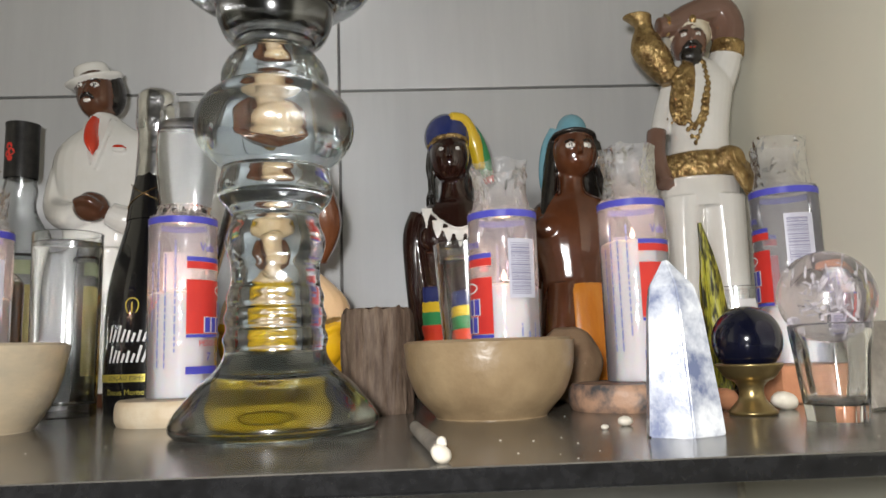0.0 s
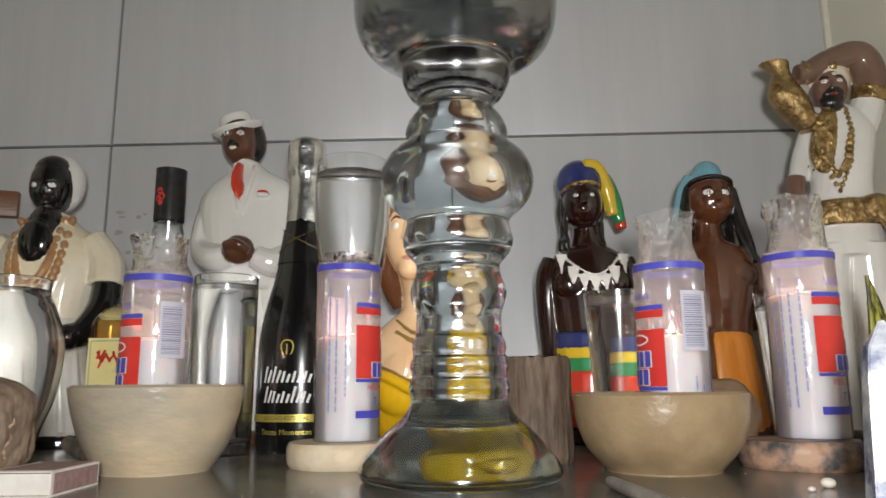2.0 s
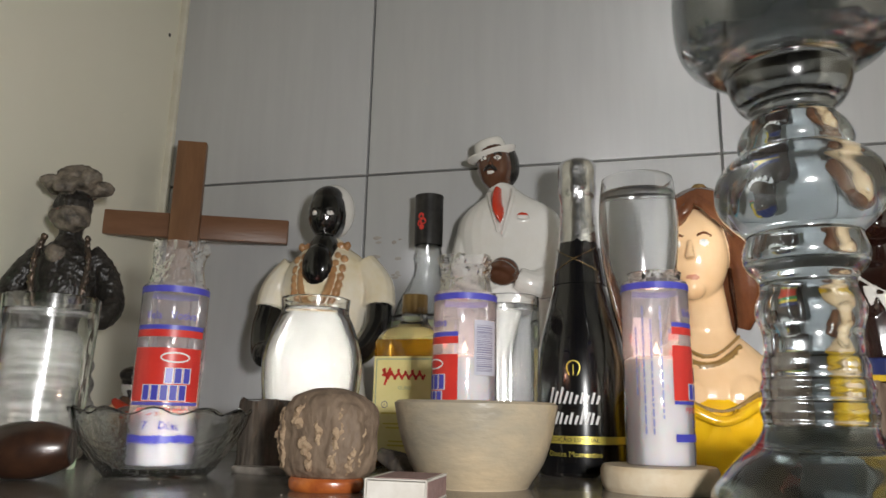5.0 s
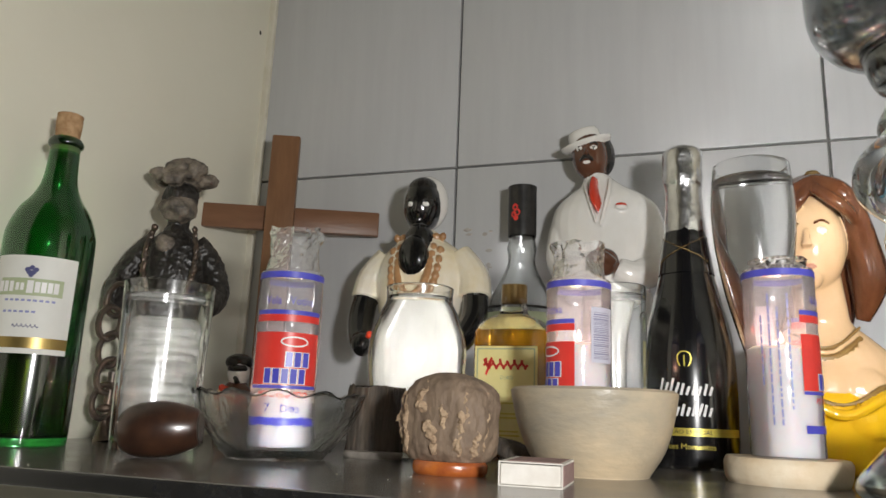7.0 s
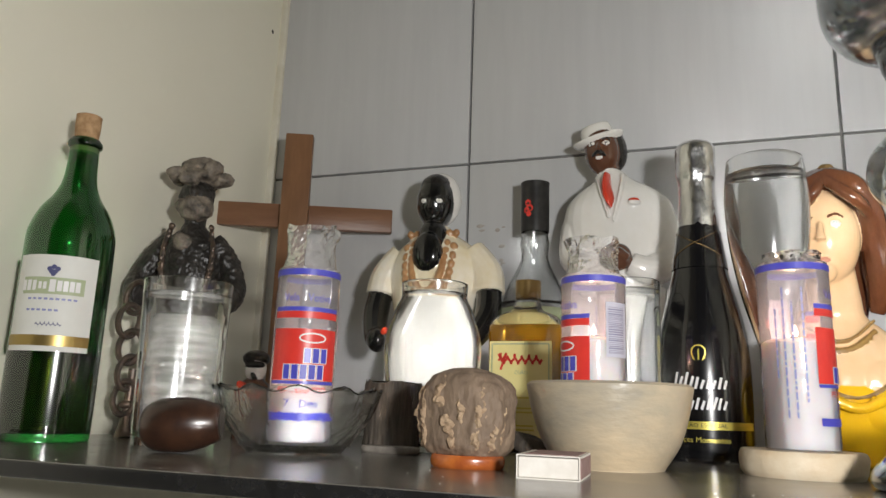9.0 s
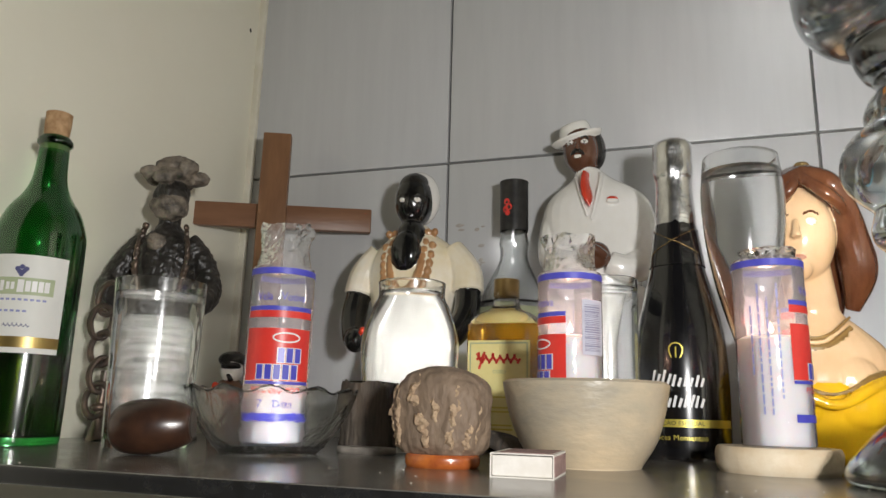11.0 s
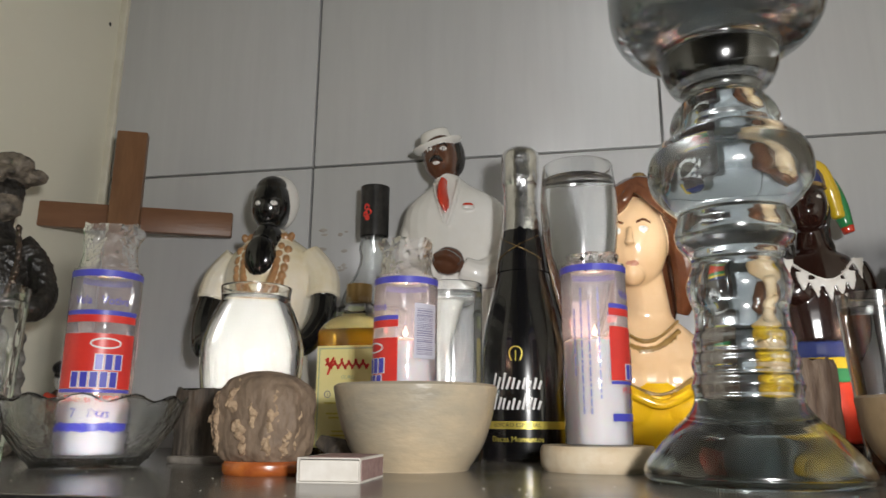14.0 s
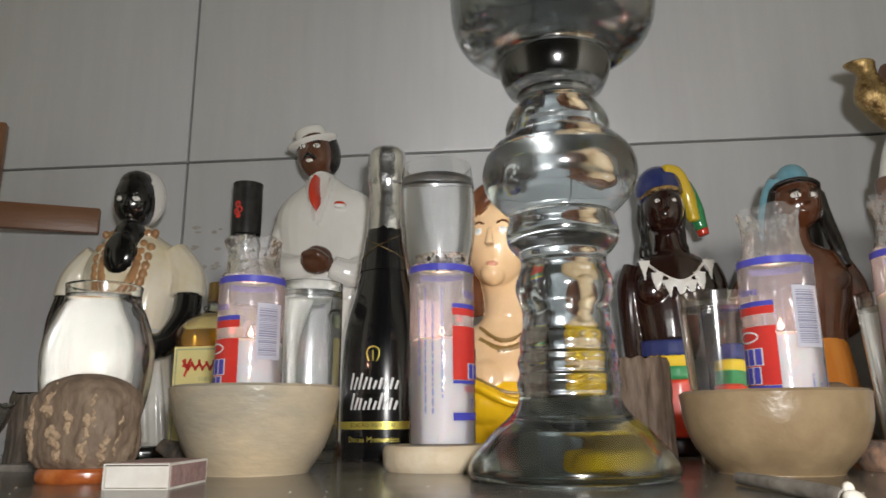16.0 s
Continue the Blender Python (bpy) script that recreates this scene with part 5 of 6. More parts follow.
def seated_elder(x, y):
    s = Sculpt()
    s.loft("skin_black", [(0, 0, 0, 0.06, 0.032), (0, 0, 0.008, 0.06, 0.032), (0, 0, 0.014, 0.055, 0.028)])
    s.loft("worn_white", [(0, -0.003, 0.012, 0.060, 0.027), (0, -0.004, 0.05, 0.055, 0.029), (0, -0.003, 0.085, 0.048, 0.031), (0, -0.001, 0.112, 0.045, 0.031)])
    for k in range(7):
        a = radians(-66 + 22 * k)
        s.tube("worn_white", [(0.058 * math.sin(a), -0.003 - 0.026 * math.cos(a), 0.014), (0.053 * math.sin(a), -0.004 - 0.0285 * math.cos(a), 0.055), (0.044 * math.sin(a), -0.001 - 0.03 * math.cos(a), 0.106)], [0.0042, 0.0034, 0.0012], 10)
    s.loft("worn_white", [(0, 0, 0.09, 0.042, 0.03), (0, 0, 0.12, 0.045, 0.031)])
    s.loft("cream_cloth", [(0, 0, 0.118, 0.045, 0.031), (0, 0, 0.15, 0.051, 0.033), (0, 0.001, 0.178, 0.054, 0.031), (0, 0.002, 0.198, 0.045, 0.027), (0, 0.002, 0.213, 0.024, 0.021), (0, 0, 0.222, 0.015, 0.016)])
    for d in (-1, 1):
        s.tube("cream_cloth", [(d * 0.042, 0.002, 0.195), (d * 0.06, 0, 0.172), (d * 0.064, -0.004, 0.15)], [0.015, 0.0175, 0.018])
        s.tube("skin_black", [(d * 0.064, -0.004, 0.156), (d * 0.066, -0.012, 0.128), (d * 0.058, -0.028, 0.105), (d * 0.05, -0.036, 0.1)], [0.0135, 0.0145, 0.0125, 0.012])
        s.ball("skin_black", (d * 0.049, -0.039, 0.099), (0.012, 0.011, 0.0125), seg=14)
    s.ball("red", (-0.038, -0.046, 0.108), (0.004, 0.003, 0.004), seg=10)
    # blue scarf in the shirt's opening, neck and beard
    s.ball("sky", (0, -0.021, 0.185), (0.019, 0.013, 0.019))
    s.ball("skin_black", (0, -0.012, 0.2), (0.0185, 0.019, 0.03))
    s.ball("skin_black", (0, -0.028, 0.19), (0.0172, 0.0095, 0.0215))
    c, r = (0, -0.008, 0.248), (0.0215, 0.0225, 0.029)
    s.ball("white_paint", (0, 0.004, 0.254), (0.0258, 0.0225, 0.031), (-8, 0, 0), 26)
    s.ball("skin_black", c, r, (0, 0, 0), 28)
    s.ball("hair_black", (0, -0.009, 0.2635), (0.0175, 0.0175, 0.0155), seg=18, rough=0.06)
    s.face(c, r, 8, 0.1, lip="skin_black", skin="skin_black", low=0.24)
    # two strings of beads
    for off, drop in ((0.0275, 0.082), (0.0195, 0.066)):
        n = 29
        for k in range(n):
            u = math.pi * (k / (n - 1))
            px = off * math.cos(u) * (1 + 0.1 * math.sin(u))
            pz = 0.213 - drop * math.sin(u) ** 0.75 if 0 < k < n - 1 else 0.213
            py = -0.012 - 0.024 * math.sin(u) ** 0.55 if 0 < k < n - 1 else -0.012
            s.ball("bead", (px, py, pz), (0.0041, 0.0037, 0.0046), seg=10)
    return s.cast().place("elder_statue", x, y, 0, "glazed black-skinned elder figure, white clothes, brown bead strings", size=(0.93, 1, 1))


seated_elder(-0.468, 0.868)


def woman_bust(x, y):
    s = Sculpt()
    s.loft("yellow", [(0, 0.004, 0.0, 0.04, 0.024), (0, 0.004, 0.006, 0.046, 0.028), (0, 0.002, 0.03, 0.06, 0.034), (0.0, 0, 0.055, 0.066, 0.036), (0.0, 0.002, 0.066, 0.063, 0.034)])
    s.loft("skin_light", [(0, 0.001, 0.05, 0.06, 0.034), (0, 0.001, 0.072, 0.0645, 0.034), (0, 0.003, 0.092, 0.06, 0.03), (0, 0.005, 0.11, 0.041, 0.024), (0.0, 0.004, 0.122, 0.026, 0.02), (-0.001, -0.002, 0.136, 0.0225, 0.0195), (-0.006, -0.01, 0.158, 0.0222, 0.0205), (-0.008, -0.014, 0.172, 0.0215, 0.021)])
    s.ball("skin_light", (-0.02, -0.017, 0.066), (0.026, 0.018, 0.022), (0, 0, 0), 20)
    s.ball("skin_light", (0.022, -0.017, 0.066), (0.026, 0.018, 0.022), (0, 0, 0), 20)
    s.ball("yellow", (-0.024, -0.02, 0.047), (0.03, 0.0185, 0.021), (0, 12, 0), 22)
    s.ball("yellow", (0.028, -0.02, 0.047), (0.03, 0.0185, 0.021), (0, -12, 0), 22)
    s.tube("necklace", [(-0.062, -0.004, 0.076), (-0.035, -0.034, 0.066), (0.002, -0.04, 0.054), (0.035, -0.034, 0.068), (0.063, -0.004, 0.075)], 0.0016, 8)
    s.tube("yellow", [(-0.062, -0.006, 0.068), (-0.035, -0.036, 0.06), (0.002, -0.042, 0.046), (0.035, -0.036, 0.06), (0.063, -0.006, 0.068)], 0.0045, 8)
    # two cords across the collar bones
    for lift, rr in ((0.0, 0.0017), (-0.008, 0.0021)):
        s.tube("necklace", [(-0.03, -0.017, 0.112 + lift * 1.4), (-0.012, -0.026, 0.1 + lift), (0.006, -0.026, 0.102 + lift), (0.026, -0.02, 0.117 + lift)], rr, 8)
    for k in range(9):
        u = k / 8
        s.ball("necklace", (-0.012 + 0.038 * u, -0.0265 + 0.006 * u * u, 0.0895 + 0.0175 * u * u), 0.0021, seg=7)
    c, r = (-0.010, -0.018, 0.187), (0.0305, 0.0300, 0.042)
    s.ball("skin_light", c, r, (0, 0, 0), 36)
    s.ball("skin_light", (-0.016, -0.032, 0.157), (0.0125, 0.012, 0.0115), seg=18)
    s.face(c, r, -17, 0.085, iris="sky", lip="lip", skin="skin_light", brow="hair_brown", mouth=-0.56)
    # hair: a full cap, swept fringe and two long falls
    s.ball("hair_brown", (-0.001, 0.003, 0.217), (0.0385, 0.036, 0.0375), (0, 4, 0), 32, 0.02)
    s.tube("hair_brown", [(-0.006, -0.03, 0.238), (0.012, -0.042, 0.226), (0.025, -0.034, 0.21), (0.034, -0.018, 0.186), (0.040, -0.008, 0.156), (0.034, -0.002, 0.124)], [0.008, 0.0095, 0.0105, 0.0145, 0.0165, 0.006])
    s.tube("hair_brown", [(-0.006, -0.03, 0.238), (-0.026, -0.036, 0.226), (-0.036, -0.026, 0.208), (-0.039, -0.01, 0.182), (-0.037, 0.0, 0.152), (-0.028, 0.004, 0.124)], [0.008, 0.0085, 0.009, 0.0115, 0.0125, 0.006])
    s.tube("hair_brown", [(-0.012, -0.034, 0.236), (0.004, -0.0475, 0.218), (0.018, -0.044, 0.208), (0.026, -0.034, 0.2)], [0.005, 0.0058, 0.0055, 0.004])
    s.tube("hair_brown", [(-0.012, -0.034, 0.236), (-0.02, -0.044, 0.222), (-0.031, -0.037, 0.211)], [0.005, 0.0055, 0.0045])
    s.loft("hair_brown", [(0.004, 0.015, 0.12, 0.026, 0.012), (0.004, 0.016, 0.15, 0.034, 0.016), (0.003, 0.014, 0.19, 0.035, 0.022), (0.002, 0.01, 0.225, 0.028, 0.02)])
    # bronze spot on the crown, a painted golden highlight of the hair
    s.ball("brown_cap", (-0.002, -0.012, 0.2515), (0.007, 0.005, 0.0025), seg=12)
    return s.cast().place("woman_bust", x, y, 0, "glazed bust with brown hair and yellow dress", turn=4, size=(0.88, 0.92, 0.985))


woman_bust(-0.1, 0.838)


def dark_native(x, y):
    s = Sculpt()
    k = "skin_indio"
    s.loft(k, [(0, 0, 0, 0.05, 0.034), (0, 0, 0.01, 0.05, 0.034), (0, -0.002, 0.03, 0.045, 0.032), (0, 0, 0.06, 0.038, 0.028), (0, 0, 0.09, 0.036, 0.025), (0, 0, 0.125, 0.041, 0.026), (0, 0.001, 0.152, 0.044, 0.026), (0, 0.002, 0.172, 0.036, 0.022), (0, 0.002, 0.183, 0.018, 0.016), (-0.002, 0, 0.2, 0.0125, 0.0135)])
    for d in (-1, 1):
        s.ball(k, (d * 0.019, -0.0165, 0.144), (0.021, 0.0095, 0.016), seg=18)
        s.tube(k, [(d * 0.036, 0.003, 0.168), (d * 0.0425, 0.003, 0.148), (d * 0.043, 0.003, 0.115), (d * 0.042, 0.0, 0.085), (d * 0.041, -0.006, 0.062), (d * 0.038, -0.012, 0.048)], [0.012, 0.0135, 0.012, 0.0105, 0.0098, 0.009])
    s.loft("blue", [(0, -0.001, 0.082, 0.0385, 0.0285), (0, -0.001, 0.098, 0.0385, 0.0275)], steps=2)
    s.loft("lemon", [(0, -0.001, 0.073, 0.0402, 0.0305), (0, -0.001, 0.084, 0.0398, 0.0295)], steps=2)
    s.loft("green", [(0, -0.001, 0.062, 0.0422, 0.0318), (0, -0.001, 0.075, 0.041, 0.031)], steps=2)
    s.loft("red", [(0, -0.002, 0.016, 0.0475, 0.0345), (0, -0.002, 0.063, 0.0432, 0.0328)], steps=2)
    c, r = (-0.005, -0.006, 0.222), (0.0205, 0.021, 0.027)
    s.ball(k, c, r, (0, 0, 0), 28)
    s.face(c, r, -5, 0.07, lip=k, skin=k)
    for d in (-1, 1):
        for j in range(4):
            wave = 0.0012 * (-1) ** j
            s.tube("hair_black", [(-0.005 + d * (0.0165 + 0.0008 * j), -0.008 + 0.005 * j, 0.238), (-0.005 + d * (0.0188 + 0.0008 * j) + wave, -0.009 + 0.005 * j, 0.216), (-0.005 + d * (0.0175 + 0.0012 * j) - wave, -0.009 + 0.005 * j, 0.196), (-0.005 + d * (0.0185 + 0.0014 * j) + wave, -0.012 + 0.005 * j, 0.182), (-0.005 + d * (0.018 + 0.0014 * j), -0.014 + 0.005 * j, 0.172 - 0.003 * j)], [0.0022, 0.0026, 0.0024, 0.002, 0.0008], 9)
    # scarf in bands, falling to one side
    s.ball("blue", (-0.007, 0.0, 0.2425), (0.0238, 0.0225, 0.0235), (0, -6, 0), 26)
    s.tube("lemon", [(-0.004, -0.0165, 0.2585), (0.0115, -0.008, 0.2565), (0.022, 0.0, 0.238), (0.028, 0.002, 0.212)], [0.0045, 0.0065, 0.0075, 0.006])
    s.tube("green", [(0.006, 0.004, 0.262), (0.022, 0.006, 0.247), (0.031, 0.006, 0.224), (0.036, 0.005, 0.205)], [0.006, 0.0085, 0.009, 0.006])
    s.tube("red", [(0.024, 0.009, 0.236), (0.034, 0.008, 0.216), (0.0385, 0.007, 0.199)], [0.005, 0.0075, 0.0055])
    s.tube("gold", [(-0.028, -0.004, 0.232), (-0.017, -0.0215, 0.237), (0.0, -0.0242, 0.239), (0.0145, -0.013, 0.236)], 0.0016, 8)
    # tooth necklace
    i = s.index("eye")
    for j in range(7):
        u = (j - 3) / 3
        px, pz = 0.031 * u, 0.163 - 0.019 * (1 - u * u)
        py = -0.0265 + 0.008 * u * u - 0.002 * (1 - abs(u))
        h = 0.021 - 0.005 * abs(u)
        v = [s.bm.verts.new(p) for p in ((px - 0.0072, py - 0.001, pz + 0.005 + 0.004 * u * u), (px + 0.0072, py - 0.001, pz + 0.005 + 0.004 * u * u), (px + 0.002 * u, py - 0.0055, pz - h + 0.004), (px, py + 0.005, pz + 0.002))]
        for tri in ((0, 2, 1), (0, 1, 3), (1, 2, 3), (2, 0, 3)):
            s.bm.faces.new([v[t] for t in tri]).material_index = i
    s.tube("eye", [(-0.033, -0.012, 0.174), (-0.016, -0.026, 0.157), (0, -0.031, 0.15), (0.016, -0.026, 0.157), (0.033, -0.012, 0.174)], 0.0012, 6)
    return s.cast().place("native_statue", x, y, 0, "glossy dark brown figure with striped scarf, tooth necklace", turn=2, size=(0.93, 1, 1.02))


dark_native(0.0545, 0.886)


def brown_native(x, y):
    s = Sculpt()
    k = "skin_cabo"
    s.loft(k, [(0, 0, 0, 0.045, 0.032), (0, 0, 0.012, 0.044, 0.032), (0, 0, 0.03, 0.034, 0.026), (0, 0, 0.065, 0.032, 0.024), (0, 0, 0.105, 0.031, 0.022), (0, 0, 0.135, 0.038, 0.024), (0, 0.001, 0.158, 0.04, 0.024), (0, 0.002, 0.176, 0.031, 0.02), (0, 0.001, 0.188, 0.0125, 0.013), (0, 0, 0.205, 0.0115, 0.0125)])
    s.loft("orange", [(0.004, -0.004, 0.012, 0.034, 0.028), (0.003, -0.003, 0.05, 0.0315, 0.026), (0.002, -0.002, 0.09, 0.028, 0.023), (0.002, -0.002, 0.098, 0.0245, 0.0205)])
    s.loft(k, [(-0.017, -0.006, 0.01, 0.021, 0.025), (-0.016, -0.006, 0.06, 0.017, 0.0225), (-0.012, -0.004, 0.1, 0.0155, 0.019)])
    for d in (-1, 1):
        s.ball(k, (d * 0.017, -0.0135, 0.152), (0.019, 0.0085, 0.0145), (0, d * 8, 0), seg=18)
    s.tube(k, [(-0.032, 0.002, 0.168), (-0.042, 0.004, 0.142), (-0.041, 0.011, 0.118), (-0.026, 0.02, 0.106), (-0.01, 0.024, 0.104)], [0.011, 0.0125, 0.0115, 0.01, 0.009])
    s.tube(k, [(0.032, 0.002, 0.168), (0.042, 0.004, 0.142), (0.041, 0.011, 0.118), (0.026, 0.02, 0.106), (0.01, 0.024, 0.104)], [0.011, 0.0125, 0.0115, 0.01, 0.009])
    c, r = (0.003, -0.005, 0.224), (0.0185, 0.0195, 0.0255)
    s.ball("hair_black", (0.004, 0.005, 0.228), (0.0218, 0.0195, 0.0265), seg=24)
    s.loft("hair_black", [(0.004, 0.013, 0.15, 0.02, 0.009), (0.004, 0.014, 0.18, 0.024, 0.012), (0.004, 0.01, 0.22, 0.021, 0.014)])
    for d in (-1, 1):
        s.tube("hair_black", [(0.004 + d * 0.018, -0.003, 0.235), (0.004 + d * 0.0215, -0.003, 0.21), (0.004 + d * 0.026, -0.007, 0.184), (0.004 + d * 0.031, -0.012, 0.163)], [0.005, 0.006, 0.006, 0.003])
    s.ball(k, c, r, (0, 0, 0), 28)
    s.face(c, r, 4, 0.13, lip=k, skin=k)
    s.tube("hair_black", [(-0.0155, 0.006, 0.232), (-0.0135, -0.0125, 0.2405), (0.003, -0.0205, 0.2435), (0.0195, -0.0125, 0.2405), (0.022, 0.006, 0.232)], 0.0022, 10)
    s.ball("sky", (0.003, 0.0, 0.2475), (0.0135, 0.014, 0.0165), seg=20)
    s.tube("sky", [(-0.012, 0.0, 0.249), (-0.0205, 0.0, 0.232), (-0.0235, 0.004, 0.205), (-0.022, 0.006, 0.18)], [0.0045, 0.004, 0.004, 0.002])
    return s.cast().place("native_statue", x, y, 0, "glossy brown figure with pale blue headband, orange skirt", size=(1.1, 1, 1))


brown_native(0.165, 0.872)


def gypsy_dancer(x, y):
    s = Sculpt()
    for d in (-1, 1):
        s.loft("hair_black", [(d * 0.019, -0.006, 0.0, 0.016, 0.024), (d * 0.019, -0.006, 0.012, 0.014, 0.02)])
        s.loft("white_paint", [(d * 0.02, 0, 0.008, 0.019, 0.021), (d * 0.02, 0, 0.06, 0.019, 0.02), (d * 0.019, 0, 0.12, 0.0205, 0.022), (d * 0.017, 0, 0.175, 0.0235, 0.026)])
    s.loft("white_paint", [(0, 0, 0.165, 0.037, 0.026), (0, 0, 0.195, 0.036, 0.025), (0.003, 0, 0.225, 0.0275, 0.022), (0.006, 0, 0.255, 0.0275, 0.024), (0.009, 0.001, 0.285, 0.03, 0.024), (0.007, 0.002, 0.303, 0.025, 0.019), (0.0, 0, 0.312, 0.013, 0.013)])
    # wide sash with a knot and hanging end
    s.loft("gold", [(0, 0, 0.193, 0.0385, 0.0275), (0, 0, 0.205, 0.0385, 0.0275), (0.001, 0, 0.216, 0.034, 0.025)], steps=3)
    s.ball("gold", (0.022, -0.024, 0.206), (0.014, 0.009, 0.0135), rough=0.12)
    s.tube("gold", [(0.024, -0.026, 0.205), (0.033, -0.026, 0.19), (0.039, -0.022, 0.173)], [0.01, 0.012, 0.006], flat=0.5)
    s.tube("gold", [(0.028, -0.02, 0.208), (0.041, -0.014, 0.196), (0.045, -0.01, 0.18)], [0.008, 0.011, 0.006], flat=0.5)
    # raised arm folded over the head
    s.tube("white_paint", [(0.022, 0.002, 0.284), (0.032, 0.0, 0.305), (0.037, -0.002, 0.322)], [0.018, 0.016, 0.0135])
    s.tube("gold", [(0.0355, -0.002, 0.314), (0.038, -0.003, 0.326)], [0.0163, 0.0152])
    s.tube("skin_arm", [(0.036, -0.002, 0.318), (0.0385, -0.003, 0.342), (0.028, -0.006, 0.359), (0.002, -0.01, 0.353), (-0.02, -0.014, 0.342), (-0.031, -0.016, 0.34)], [0.0145, 0.0152, 0.0145, 0.0125, 0.0105, 0.0095])
    s.tube("gold", [(-0.0235, -0.014, 0.353), (-0.022, -0.0235, 0.343), (-0.0225, -0.016, 0.331)], 0.0022, 8)
    s.tube("white_paint", [(-0.014, 0.004, 0.292), (-0.024, 0.008, 0.268), (-0.032, 0.006, 0.242)], [0.011, 0.0095, 0.0085])
    s.tube("skin_arm", [(-0.035, 0.003, 0.243), (-0.038, -0.004, 0.218), (-0.037, -0.014, 0.196), (-0.036, -0.02, 0.186)], [0.0095, 0.009, 0.0085, 0.0085])
    # gold bag thrown over the shoulder
    s.loft("gold", [(-0.022, -0.008, 0.286, 0.008, 0.009), (-0.03, -0.01, 0.3, 0.0145, 0.0135), (-0.039, -0.012, 0.318, 0.0175, 0.015), (-0.043, -0.013, 0.333, 0.012, 0.011), (-0.044, -0.014, 0.343, 0.0085, 0.0085), (-0.05, -0.014, 0.354, 0.0145, 0.012)])
    # gold vest front, chains
    s.ball("gold", (-0.013, -0.0185, 0.272), (0.0125, 0.0055, 0.032), (0, 12, 0), 18, 0.1)
    rng = random.Random(9)
    for q in range(60):
        u, v = rng.uniform(-1, 1), rng.uniform(-1, 1)
        s.ball("gold", (-0.013 + 0.0115 * u + 0.006 * v, -0.0235 + 0.003 * (u * u + v * v), 0.272 + 0.028 * v), (0.0019, 0.0016, 0.0019), seg=6)
    for q, z0 in ((0.0, 0.222), (0.005, 0.236)):
        pts = [(-0.006, -0.016, 0.308), (-0.022, -0.022, 0.285), (-0.022 + q, -0.026, 0.255), (-0.008, -0.0285, z0), (0.005 - q, -0.027, 0.25), (0.009, -0.024, 0.28), (0.008, -0.016, 0.308)]
        for a, b in zip(pts, pts[1:]):
            for t in range(5):
                p = [u + (v - u) * t / 5 for u, v in zip(a, b)]
                s.ball("gold", tuple(p), (0.0024, 0.002, 0.003), seg=7)
    # head in a wrapped turban with beard
    c, r = (-0.001, -0.007, 0.326), (0.0165, 0.0175, 0.0225)
    s.ball("skin_arm", c, r, (0, 0, 0), 24)
    s.face(c, r, -5, 0.1, lip="red", skin="skin_arm")
    s.ball("hair_black", (-0.002, -0.0155, 0.3105), (0.0105, 0.0095, 0.0105), seg=16)
    s.tube("hair_black", [(-0.0105, -0.0205, 0.316), (-0.002, -0.0255, 0.3205), (0.0075, -0.021, 0.316)], [0.001, 0.0022, 0.001], 8)
    s.ball("cream_cloth", (0.0, 0.0, 0.337), (0.0225, 0.0215, 0.0195), (0, 6, 0), 22)
    for q in range(4):
        s.tube("cream_cloth", [(-0.018, -0.008, 0.330 + 0.0035 * q), (0.0, -0.0205 + 0.002 * q, 0.335 + 0.0045 * q), (0.018, -0.008, 0.334 + 0.003 * q)], 0.003, 8)
    s.ball("gold", (0.001, -0.0225, 0.344), (0.0035, 0.002, 0.0035), seg=10)
    return s.cast().place("dancer_statue", x, y, 0, "painted male dancer figure, white clothes, gold sash and bag", turn=-6)


gypsy_dancer(0.284, 0.86)


